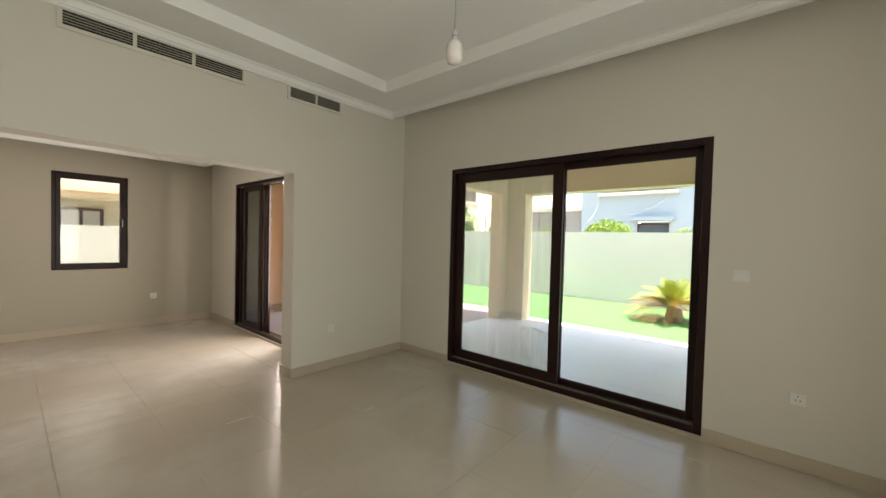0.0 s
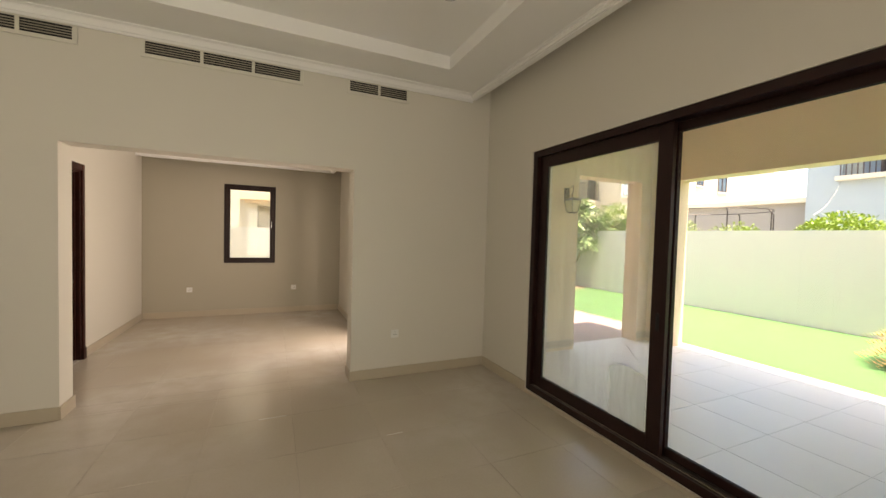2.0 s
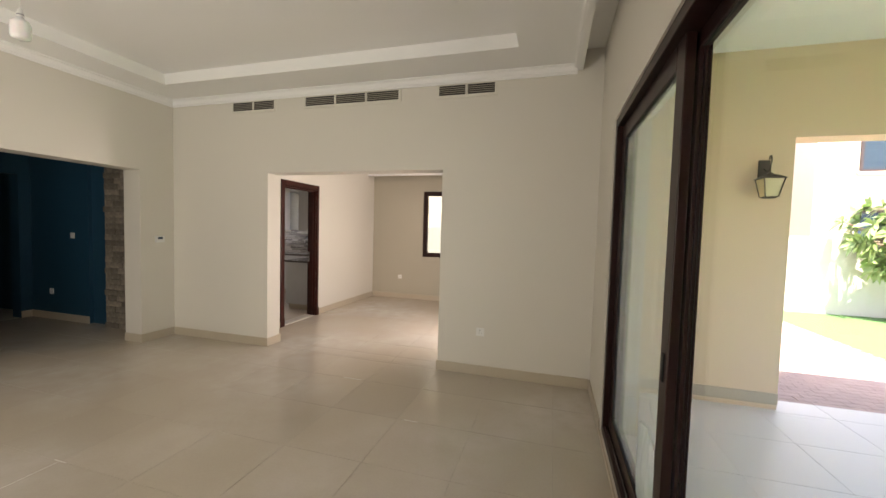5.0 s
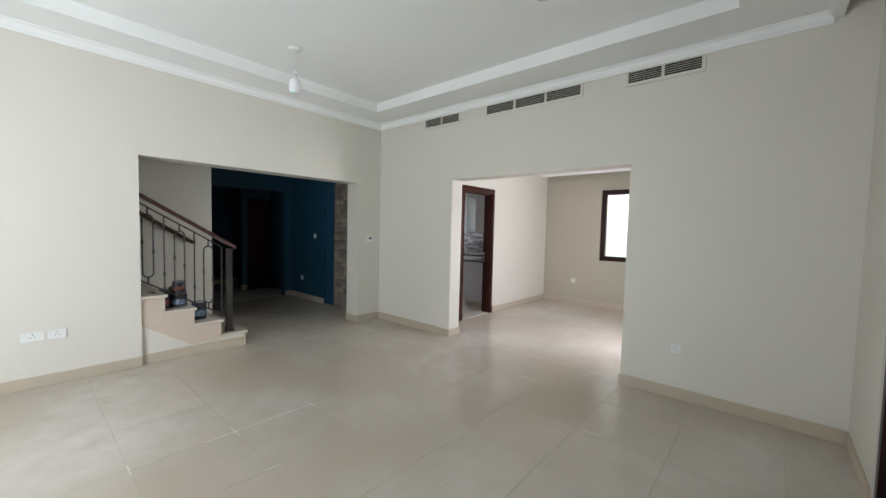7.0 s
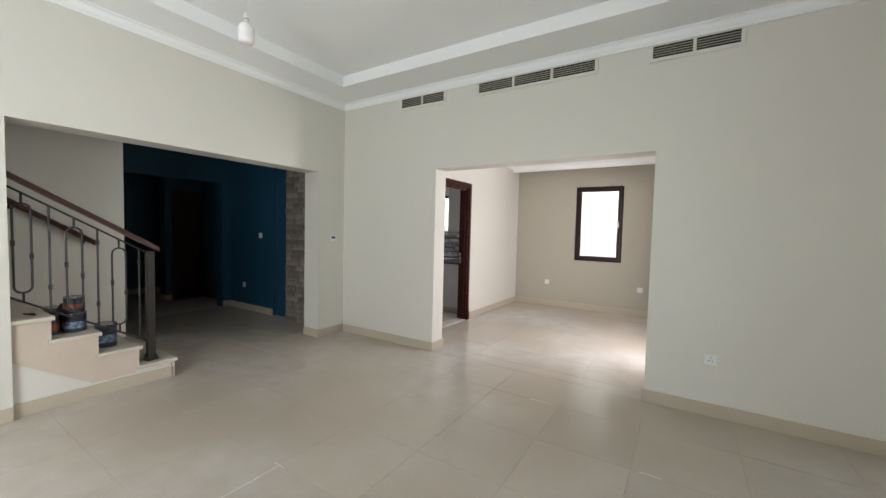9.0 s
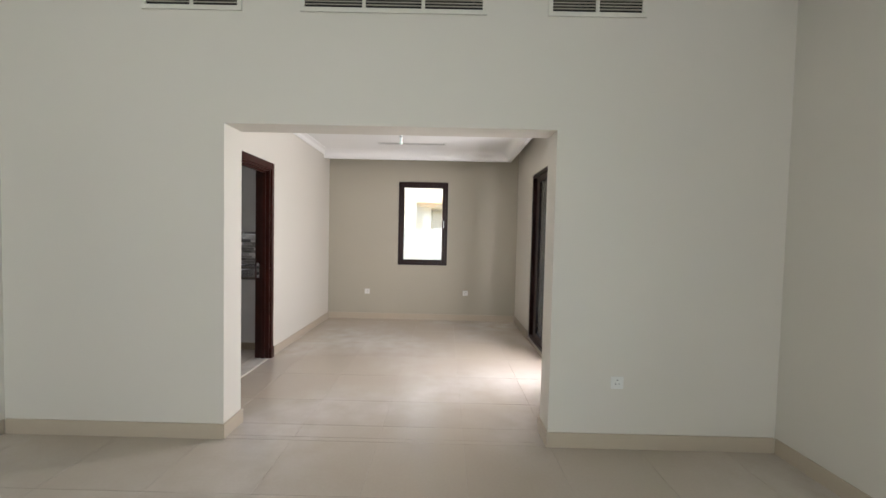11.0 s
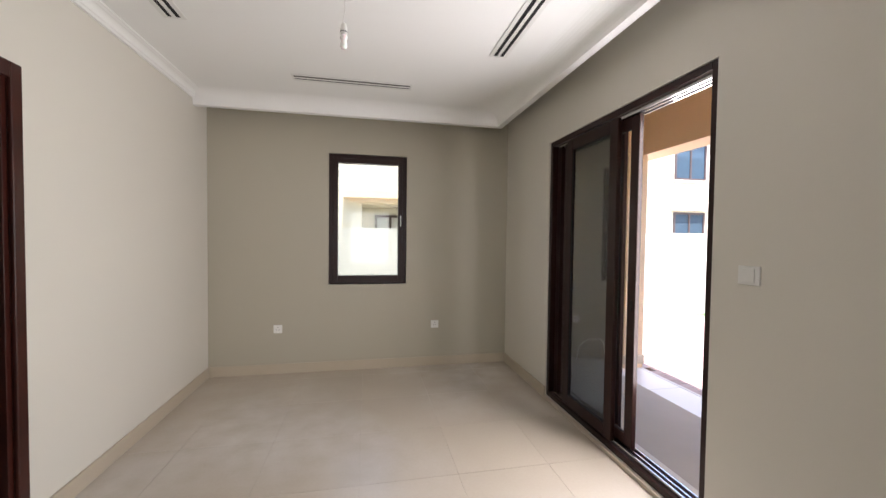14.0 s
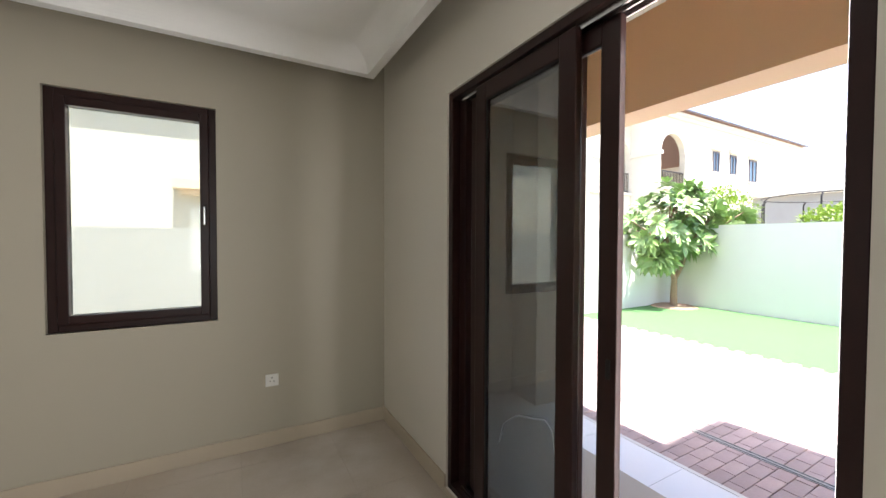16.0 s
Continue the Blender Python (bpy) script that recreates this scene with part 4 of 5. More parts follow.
part("lever", tube([(0.01, 0, 0.07), (0.06, 0, 0.1)], 0.006, 8), STEEL, tap)
sink = empty("kitchen_sink", (-5.9, 3.45, 0.905), "stainless steel kitchen sink in the worktop", "sink")
part("rim", boxes(((-0.38, -0.17, 0.0005), (0.38, -0.15, 0.008)), ((-0.38, 0.15, 0.0005), (0.38, 0.17, 0.008)), ((-0.38, -0.15, 0.0005), (-0.36, 0.15, 0.008)), ((0.36, -0.15, 0.0005), (0.38, 0.15, 0.008)), bevel=0.002), STEEL, sink)
part("basin", boxes(((-0.36, -0.15, 0.0005), (0.36, 0.15, 0.0025))), GREYPL, sink)
casement("window_2", -6.40, -4.95, 1.25, 2.32, DY1 + 0.03, "dark brown framed kitchen window over the worktop", False, -5.90)
blind = empty("roman_blind", (-5.95, 3.83, 2.36), "white gathered roman blind over the kitchen window", "blind")
CLOTH = material("white_blind_cloth", (0.72, 0.72, 0.7), 0.85, scale=5, grain=120, bump=0.05)
for k, (z0, depth) in enumerate(((-0.09, 0.075), (-0.015, 0.095), (0.06, 0.085), (0.135, 0.07))):
    outline = [(0.0, z0)] + [(-depth * math.sin(math.pi * q / 8) ** 0.7 - 0.012, z0 - 0.012 + 0.1 * q / 8) for q in range(1, 8)] + [(0.0, z0 + 0.085)]
    part("fold", prism(outline, -0.5, 0.5, "x"), CLOTH, blind, "gathered white cloth fold", smooth=True)
part("headrail", boxes(((-0.52, -0.06, 0.222), (0.52, 0.0, 0.262)), bevel=0.004), PLASTIC, blind, "white headrail")

# ---- wall lantern on the porch ----
LANT = material("dark_bronze_lantern", (0.04, 0.032, 0.025), 0.5, 0.5, grain=80, bump=0.03)
AMBER = material("frosted_cream_glass", (0.75, 0.66, 0.42), 0.3, grain=30, bump=0)
lan = empty("wall_lantern", (1.42, 0.24, 2.04), "dark bronze wall lantern with cream glass on the rendered pier", "wall lamp")
lan.scale = (0.8, 0.8, 0.8)
part("back_plate", boxes(((-0.055, -0.02, 0.06), (0.055, -0.001, 0.26)), bevel=0.006), LANT, lan)
part("arm", tube([(0, -0.02, 0.16), (0, -0.07, 0.12), (0, -0.12, 0.12), (0, -0.15, 0.17), (0, -0.17, 0.24), (0, -0.15, 0.29), (0, -0.12, 0.28), (0, -0.12, 0.25)], 0.007, 8), LANT, lan, smooth=True)
part("ring", tube([(0, -0.15, 0.17), (0, -0.155, 0.12), (0, -0.155, 0.07)], 0.005, 8), LANT, lan)


def frustum(bm, c, r0, r1, z0, z1):
    vs = [bm.verts.new((c[0] + sx * r, c[1] + sy * r, z)) for r, z in ((r0, z0), (r1, z1)) for sx, sy in ((-1, -1), (1, -1), (1, 1), (-1, 1))]
    for f in ((3, 2, 1, 0), (4, 5, 6, 7), (0, 1, 5, 4), (1, 2, 6, 5), (2, 3, 7, 6), (3, 0, 4, 7)):
        bm.faces.new([vs[i] for i in f])
    return bm


c = (0, -0.155)
part("roof_cap", frustum(frustum(bmesh.new(), c, 0.115, 0.05, 0.03, 0.075), c, 0.03, 0.012, 0.076, 0.1), LANT, lan)
part("glass", frustum(bmesh.new(), c, 0.058, 0.092, -0.165, 0.028), AMBER, lan, "cream frosted glass")
for sx, sy in ((-1, -1), (1, -1), (1, 1), (-1, 1)):
    part("cage_bar", tube([(c[0] + sx * 0.061, c[1] + sy * 0.061, -0.168), (c[0] + sx * 0.096, c[1] + sy * 0.096, 0.03)], 0.006, 6), LANT, lan)
part("base", frustum(bmesh.new(), c, 0.04, 0.066, -0.185, -0.166), LANT, lan)

# ---- garden plants ----
LEAF = material("glossy_green_leaf", (0.3, 0.42, 0.17), 0.38, scale=3, grain=20, bump=0, dark=(0.2, 0.3, 0.09))
LEAFY = material("yellow_green_leaf", (0.3, 0.4, 0.06), 0.5, scale=3, grain=20, bump=0, dark=(0.18, 0.27, 0.03))
BARK = material("grey_brown_bark", (0.3, 0.2, 0.13), 0.9, scale=8, grain=40, bump=0.3)
FROND = material("yellow_green_frond", (0.36, 0.38, 0.07), 0.55, scale=3, grain=20, bump=0, dark=(0.2, 0.26, 0.04))
DRY = material("dry_orange_frond", (0.55, 0.32, 0.12), 0.7, scale=3, grain=20, bump=0, dark=(0.42, 0.23, 0.09))


def leaf_into(verts, faces, base, way, up, length, width, droop):
    """One folded leaf of four quads from base along way."""
    side = way.cross(up).normalized()
    n0 = len(verts)
    for t, w in ((0, 0.08), (0.35, 0.8), (0.7, 1.0), (1.0, 0.1)):
        c = base + way * (length * t) - Vector((0, 0, 1)) * (droop * length * t * t)
        lift = up * (0.12 * width * w)
        verts += [tuple(c - side * (width * w / 2) + lift), tuple(c), tuple(c + side * (width * w / 2) + lift)]
    for k in range(3):
        a = n0 + 3 * k
        faces += [(a, a + 1, a + 4, a + 3), (a + 1, a + 2, a + 5, a + 4)]


def mesh_from(name, verts, faces, mat, parent, label="", kind=""):
    me = bpy.data.meshes.new(name)
    me.from_pydata(verts, [], faces)
    me.materials.append(mat)
    ob = new(name, me)
    ob.parent = parent
    return tagged(ob, label=label, kind=kind)


def frangipani(x, y, z, height, spread, seed, label, lobes, mat=LEAF, count=110):
    r = random.Random(seed)
    g = empty("frangipani_tree", (x, y, z), label, "tree")
    tips = []
    bm = bmesh.new()
    fork = Vector((0.02, 0, 0.7))
    tube([(0, 0, -0.05), (0.02, 0.01, 0.4), fork], 0.07, 10, bm, [0.085, 0.07, 0.062])
    while len(tips) < count:
        cx, cy, cz, rr = r.choice(lobes)
        d = Vector((r.gauss(0, 1), r.gauss(0, 1), r.gauss(0, 0.8))).normalized()
        q = Vector((cx, cy, cz)) + Vector((d.x * rr, d.y * rr, d.z * rr * 0.75)) * (0.55 + 0.5 * r.random())
        tips.append(q)
    limbs = [Vector(e) for e in ((-0.42, 0.1, 1.55), (0.4, -0.1, 1.5), (0.08, 0.25, 1.75))]
    for e in limbs:
        mid = fork.lerp(e, 0.45) + Vector((e.x * 0.12, e.y * 0.12, -0.06))
        tube([fork - Vector((0, 0, 0.04)), mid, e], 0.04, 8, bm, [0.055, 0.045, 0.034])
    for q in tips[:34]:
        e = min(limbs, key=lambda v: (v - q).length)
        mid = e.lerp(q, 0.5) + Vector((r.uniform(-0.08, 0.08), r.uniform(-0.08, 0.08), r.uniform(-0.1, 0.05)))
        tube([e - Vector((0, 0, 0.03)), mid, q], 0.02, 6, bm, [0.03, 0.022, 0.013])
    part("trunk", bm, BARK, g, "grey-brown forked trunk and limbs")
    verts, faces = [], []
    for q in tips:
        out = (q - Vector((0, 0, height * 0.5))).normalized()
        n = r.randint(11, 15)
        for k in range(n):
            a = 2 * math.pi * k / n + r.random() * 0.4
            tilt = r.uniform(0.15, 1.0)
            ref = out.orthogonal().normalized()
            way = (ref * math.cos(a) + out.cross(ref) * math.sin(a)) * math.cos(tilt) + out * math.sin(tilt)
            leaf_into(verts, faces, q, way.normalized(), (out + Vector((0, 0, 0.4))).normalized(), r.uniform(0.22, 0.33), r.uniform(0.085, 0.12), r.uniform(0.1, 0.5))
    mesh_from("crown", verts, faces, mat, g, "rosettes of long glossy green leaves", "stuff")
    return g


frangipani(7.08, 6.12, GZ, 3.2, 1.2, 3, "leafy frangipani tree with a forked trunk against the garden wall",
           [(-0.25, 0.0, 2.3, 0.8), (0.35, -0.1, 2.4, 0.75), (-0.95, 0.1, 1.85, 0.6), (0.9, -0.3, 1.85, 0.6), (0.0, -0.2, 1.75, 0.65), (0.1, 0.1, 2.65, 0.5), (-0.75, -0.1, 1.25, 0.28), (1.3, -0.6, 2.05, 0.45)], count=175)
bed = structure("planting_bed", BARK, "small ring of earth round the tree")
bed.data.clear_geometry()
bm = lathe([(0.5, GZ + 0.005), (0.42, GZ + 0.03), (0.001, GZ + 0.035)], 20, (7.08, 6.12, 0))
bm.to_mesh(bed.data)
bm.free()

r = random.Random(8)
cyc = empty("cycad_palm", (5.75, -2.36, GZ), "spiky yellow-green cycad with dry lower fronds on the lawn", "palm")
cyc.scale = (1.15, 1.15, 1.15)
part("trunk", lathe([(0.13, 0), (0.15, 0.1), (0.12, 0.25), (0.06, 0.32), (0.001, 0.33)], 12), BARK, cyc, "short scaly trunk")
for dry in (0, 1):
    verts, faces = [], []
    for k in range(34 if not dry else 46):
        a = r.uniform(0, 2 * math.pi)
        tilt = r.uniform(0.35, 1.35) if not dry else r.uniform(-0.15, 0.5)
        L = r.uniform(0.7, 0.9) if not dry else r.uniform(0.65, 0.9)
        way = Vector((math.cos(a) * math.cos(tilt), math.sin(a) * math.cos(tilt), math.sin(tilt)))
        side = Vector((-math.sin(a), math.cos(a), 0))
        for i in range(22):
            t = 0.15 + 0.85 * i / 21
            c = Vector((0, 0, 0.3)) + way * (L * t) - Vector((0, 0, 0.35 * L * t * t))
            w = 0.16 * math.sin(math.pi * min(1, t * 0.9 + 0.1)) + 0.02
            for s in (-1, 1):
                tip = c + side * (s * w) + way * 0.05 + Vector((0, 0, 0.03))
                n0 = len(verts)
                verts += [tuple(c - way * 0.009), tuple(c + way * 0.009), tuple(tip)]
                faces.append((n0, n0 + 1, n0 + 2))
    mesh_from("fronds", verts, faces, DRY if dry else FROND, cyc, "dry orange-brown fronds" if dry else "yellow-green fronds", "stuff")


def shrub(name, x, y, z, w, h, seed, mat, label, n=2600, leaf=0.07):
    """A dome of many small leaves with an uneven outline."""
    rr = random.Random(seed)
    g = empty(name, (x, y, z), label, "shrub")
    part("stems", tube([(0, 0, 0), (0.05, 0.02, h * 0.35), (0.0, 0.1, h * 0.7)], 0.03, 6), BARK, g)
    bumps = [(0.0, 0.0, h - 0.52 * w, 0.48 * w)] * 4 + [(rr.uniform(-0.2, 0.2) * w, rr.uniform(-0.22, 0.22) * w, h - 0.55 * w + rr.uniform(-0.1, 0.12) * w, rr.uniform(0.28, 0.38) * w) for _ in range(6)]
    verts, faces = [], []
    for _ in range(n):
        bx, by, bz, br = rr.choice(bumps)
        d = Vector((rr.gauss(0, 1), rr.gauss(0, 1), rr.gauss(0, 1))).normalized()
        p = Vector((bx, by, bz)) + d * br * (0.82 + 0.2 * rr.random())
        p.z = min(max(p.z, 0.05), h)
        way = (d + Vector((rr.uniform(-0.6, 0.6), rr.uniform(-0.6, 0.6), rr.uniform(-0.4, 0.7)))).normalized()
        leaf_into(verts, faces, p, way, Vector((0, 0, 1)) if abs(way.z) < 0.9 else Vector((1, 0, 0)), leaf * rr.uniform(0.7, 1.4), leaf * 0.5, 0.3)
    mesh_from("foliage", verts, faces, mat, g, "small yellow-green leaves", "stuff")
    return g


shrub("garden_shrub", 8.9, 0.0, -0.16, 1.7, 2.5, 1, LEAFY, "rounded yellow-green shrub behind the garden wall", 5200, 0.09)
shrub("garden_shrub", 8.9, -2.1, -0.16, 1.2, 2.2, 2, LEAFY, "small green shrub behind the garden wall", 1500, 0.09)
shrub("garden_shrub", 8.9, 2.1, -0.16, 1.7, 2.3, 3, LEAFY, "low green shrub behind the garden wall", 2000, 0.09)
shrub("garden_shrub", 8.9, 3.8, -0.16, 1.7, 2.5, 4, LEAFY, "tall yellow-green shrub behind the garden wall", 3500, 0.1)
shrub("garden_shrub", 8.9, 6.0, -0.16, 1.7, 3.1, 5, LEAFY, "tall yellow-green shrub behind the garden wall corner", 2500, 0.1)

# ---- neighbouring houses ----
ROOFT = material("terracotta_roof", (0.3, 0.17, 0.12), 0.85, scale=4, grain=30, bump=0.2)
FWIN = material("brown_far_frame", (0.07, 0.045, 0.04), 0.5, grain=20, bump=0)
GREYR = material("grey_render", (0.3, 0.29, 0.27), 0.85, scale=2, grain=30)


def far_window(house, x0, x1, z0, z1, y, name="window", glass=None):
    """A framed window with glass, sunk in a facade that faces -y."""
    w = part(name, boxes(((x0, y - 0.03, z0), (x0 + 0.09, y + 0.05, z1)), ((x1 - 0.09, y - 0.03, z0), (x1, y + 0.05, z1)), ((x0 + 0.09, y - 0.03, z0), (x1 - 0.09, y + 0.05, z0 + 0.09)),
                         ((x0 + 0.09, y - 0.03, z1 - 0.09), (x1 - 0.09, y + 0.05, z1)), (((x0 + x1) / 2 - 0.04, y - 0.03, z0 + 0.09), ((x0 + x1) / 2 + 0.04, y + 0.05, z1 - 0.09))), FWIN, house)
    box_part("pane", (x0 + 0.09, y, z0 + 0.09), (x1 - 0.09, y + 0.02, z1 - 0.09), glass or DARKGLASS, w, "pale glass with the sky's reflection put into its colour" if glass else "blue reflecting glass")
    box_part("sill", (x0 - 0.08, y - 0.1, z0 - 0.1), (x1 + 0.08, y - 0.001, z0 - 0.002), HOUSE, w)


def arch_outline(x0, x1, zs, zt, rise):
    c, rr = (x0 + x1) / 2, (x1 - x0) / 2
    return [(x0, zs)] + [(c - rr * math.cos(math.pi * k / 14), zs + rise * math.sin(math.pi * k / 14)) for k in range(1, 14)] + [(x1, zs), (x1, zt), (x0, zt)]


def railing(house, x0, x1, y, z0, z1):
    bm = bmesh.new()
    box_into(bm, (x0, y - 0.03, z1 - 0.05), (x1, y + 0.03, z1))
    box_into(bm, (x0, y - 0.02, z0 + 0.06), (x1, y + 0.02, z0 + 0.1))
    n = int((x1 - x0) / 0.13)
    for k in range(n + 1):
        x = x0 + (x1 - x0) * k / n
        box_into(bm, (x - 0.012, y - 0.012, z0), (x + 0.012, y + 0.012, z1 - 0.05))
    part("railing", bm, IRON, house, "dark iron balcony railing")


h = empty("villa", (0, 0, 0), "cream two-storey villa with arched balconies beyond the garden wall", "house")
for lo, hi in (((9.0, 13.7, -0.2), (13.85, 14.0, 8.0)), ((16.3, 12.15, -0.2), (16.45, 14.0, 8.0)), ((18.6, 12.15, -0.2), (32.4, 12.45, 8.0)), ((13.85, 13.7, 2.95), (16.3, 14.0, 4.0)), ((16.45, 12.15, -0.2), (18.6, 12.45, 4.2)),
                   ((32.1, 12.45, -0.2), (32.4, 24.0, 8.0)), ((9.0, 14.0, -0.2), (9.3, 24.0, 8.0)), ((13.0, 15.6, -0.2), (19.2, 15.8, 8.0)), ((13.3, 14.0, 3.7), (19.0, 15.6, 3.95)), ((13.3, 14.0, 7.5), (19.0, 15.6, 7.6))):
    box_part("wall", lo, hi, HOUSE, h)
part("arch", prism(arch_outline(13.85, 16.3, 5.65, 8.0, 1.25), 13.7, 14.0), HOUSE, h, "arched opening of the upper balcony")
part("arch", prism(arch_outline(16.45, 18.6, 5.9, 8.0, 1.07), 12.15, 12.45), HOUSE, h, "arched opening of the upper balcony")
part("arch", prism(arch_outline(13.85, 16.3, 2.1, 2.95, 0.8), 13.7, 14.0), HOUSE, h, "arched opening of the lower porch")
part("cornice", boxes(((8.8, 13.5, 7.8), (16.0, 14.3, 8.0)), ((16.0, 12.0, 7.72), (32.6, 12.14, 7.86)), ((15.95, 11.9, 7.86), (32.7, 12.14, 8.02))), HOUSE, h, "cream moulded cornice")
part("string_course", boxes(((13.1, 13.58, 3.86), (16.28, 13.69, 4.0)), ((16.25, 12.04, 4.08), (18.9, 12.14, 4.2))), HOUSE, h)
for lo, hi in (((13.3, 13.62, 5.6), (13.9, 13.69, 5.78)), ((16.2, 12.07, 5.82), (16.52, 12.145, 6.0)), ((18.5, 12.07, 5.82), (19.3, 12.145, 6.0)), ((16.22, 12.15, 5.82), (16.295, 13.69, 6.0))):
    box_part("impost", lo, hi, HOUSE, h)
bm = bmesh.new()
prism([(11.75, 8.06), (24.0, 8.06), (18.0, 9.6)], 15.8, 32.9, "x", bm)
part("roof", bm, ROOFT, h, "low terracotta tiled roof")
box_part("gutter", (15.75, 11.68, 8.03), (32.95, 11.78, 8.12), FWIN, h, "brown roof gutter")
railing(h, 13.9, 16.25, 13.8, 4.0, 5.05)
railing(h, 16.5, 18.55, 12.25, 4.2, 5.05)
for x0, x1, z0, z1, y in ((10.3, 11.9, 4.1, 5.8, 13.69), (10.3, 11.9, 1.2, 2.7, 13.69), (21.3, 22.0, 5.35, 6.5, 12.14), (23.2, 23.95, 5.35, 6.5, 12.14), (25.5, 26.5, 5.1, 6.45, 12.14)):
    far_window(h, x0, x1, z0, z1, y)
    box_part("window_hood", (x0 - 0.2, y - 0.16, z1 + 0.08), (x1 + 0.2, y - 0.001, z1 + 0.26), HOUSE, h)
far_window(h, 14.1, 15.0, 3.95, 6.2, 15.55, "balcony_door")
far_window(h, 17.1, 17.8, 4.35, 6.4, 15.55, "balcony_door")
far_window(h, 14.6, 15.6, 0.2, 2.5, 15.55, "porch_door")
part("wall_lamp", boxes(((15.7, 15.45, 5.35), (15.85, 15.6, 5.6)), ((15.72, 15.3, 5.3), (15.83, 15.42, 5.62)), bevel=0.01), IRON, h, "dark wall lamp on the balcony")

h = empty("villa", (0, 0, 0), "pale blue-grey rendered villa with a balcony beyond the garden wall", "house")
for lo, hi in (((15.8, -12.0, -0.2), (16.0, -0.75, 7.5)), ((15.8, -0.75, 6.4), (16.0, 2.5, 7.5)), ((15.8, -0.75, 2.6), (16.0, 2.5, 3.9)), ((15.8, 2.5, -0.2), (16.0, 3.45, 7.5)), ((15.8, 0.83, -0.2), (16.0, 2.5, 2.6)), ((15.8, -0.75, -0.2), (16.0, -0.49, 2.6)),
                   ((16.0, 3.25, -0.2), (24.0, 3.45, 7.5)), ((17.3, -0.75, 3.9), (17.5, 2.5, 6.4)), ((16.0, -0.75, 3.7), (17.3, 2.5, 3.9)), ((16.5, -0.49, -0.2), (16.6, 0.83, 2.6))):
    box_part("wall", lo, hi, HOUSEB, h)
part("balcony", boxes(((15.55, -0.85, 3.85), (15.8, 2.6, 4.0))), HOUSE, h, "pale balcony slab edge")
bm = bmesh.new()
for k in range(24):
    y = -0.75 + 3.25 * k / 23
    box_into(bm, (15.64, y - 0.012, 4.0), (15.67, y + 0.012, 4.85))
box_into(bm, (15.63, -0.8, 4.85), (15.68, 2.55, 4.9))
part("railing", bm, FWIN, h, "brown balcony railing")
w = part("window", boxes(((17.24, -0.4, 3.95), (17.3, -0.28, 6.1)), ((17.24, 0.8, 3.95), (17.3, 0.9, 6.1)), ((17.24, 1.9, 3.95), (17.3, 2.02, 6.1)), ((17.24, -0.28, 6.0), (17.3, 1.9, 6.1))), FWIN, h)
box_part("pane", (17.27, -0.28, 3.95), (17.285, 1.9, 6.0), DARKGLASS, w, "blue reflecting glass")
w = part("window", boxes(((15.92, 0.73, 0.0), (16.0, 0.83, 2.5)), ((15.92, -0.49, 0.0), (16.0, -0.39, 2.5)), ((15.92, -0.39, 2.4), (16.0, 0.73, 2.5))), FWIN, h)
box_part("pane", (15.95, -0.39, 0.0), (15.97, 0.73, 2.4), DARKGLASS, w, "grey reflecting glass")
part("canopy", boxes(((15.4, -0.7, 2.64), (15.8, 1.05, 2.78))), HOUSEB, h, "grey window canopy")
part("roof", boxes(((15.5, -12.2, 7.5), (24.2, 3.7, 7.7))), ROOFT, h)

h = empty("outbuilding", (16.5, 6.0, 0), "low grey flat-roofed outbuilding beyond the garden wall", "outbuilding")
o = Vector(h.location)
part("wall", rel(boxes(((16.2, 3.6, -0.2), (17.5, 8.2, 3.2))), o), GREYR, h)
part("roof", rel(boxes(((16.0, 3.5, 3.2), (17.7, 8.4, 3.38))), o), HOUSE, h, "pale flat roof edge")

h = empty("villa", (0, 0, 0), "cream villa with brown windows behind the wall of the dining window", "house")
for lo, hi in (((-14.0, 12.0, -0.2), (-2.88, 12.25, 4.6)), ((0.2, 12.0, -0.2), (6.5, 12.25, 4.6)), ((-2.88, 12.0, -0.2), (0.2, 12.25, 0.6)), ((-2.88, 12.0, 2.5), (0.2, 12.25, 4.6)),
                   ((-2.88, 13.3, -0.2), (0.2, 13.5, 4.6)), ((-3.08, 12.25, -0.2), (-2.88, 13.5, 4.6)), ((0.2, 12.25, -0.2), (0.4, 13.5, 4.6)), ((-2.88, 12.25, 2.5), (0.2, 13.3, 2.6)), ((-14.0, 14.5, 4.6), (6.5, 14.7, 7.0))):
    box_part("wall", lo, hi, HOUSE, h)
part("canopy", boxes(((-3.45, 11.7, 2.69), (0.6, 11.999, 2.93)), ((-3.3, 11.8, 2.56), (0.5, 11.999, 2.69))), PORCH, h, "sand-coloured moulded canopy")
# pane painted pale in place of the sky's reflection and glare
far_window(h, -2.45, -1.35, 0.9, 2.25, 13.25, glass=material("pale_sky_washed_glass", (0.5, 0.49, 0.48), 0.3, grain=10, bump=0))
part("roof", boxes(((-14.2, 11.8, 4.6), (6.7, 14.5, 4.75)), ((-14.2, 14.3, 7.0), (6.7, 20.0, 7.2))), HOUSE, h)

# trampoline net and string lights in the next garden
net = empty("trampoline_net", (11.5, 4.3, -0.16), "black trampoline enclosure poles and net behind the garden wall", "trampoline")
for k in range(8):
    a = 2 * math.pi * k / 8
    part("pole", tube([(1.8 * math.cos(a), 1.8 * math.sin(a), 0), (1.8 * math.cos(a), 1.8 * math.sin(a), 2.7), (1.7 * math.cos(a), 1.7 * math.sin(a), 2.8)], 0.02, 6), IRON, net)
part("ring", tube([(1.7 * math.cos(2 * math.pi * k / 24), 1.7 * math.sin(2 * math.pi * k / 24), 2.8) for k in range(25)], 0.015, 6), IRON, net)
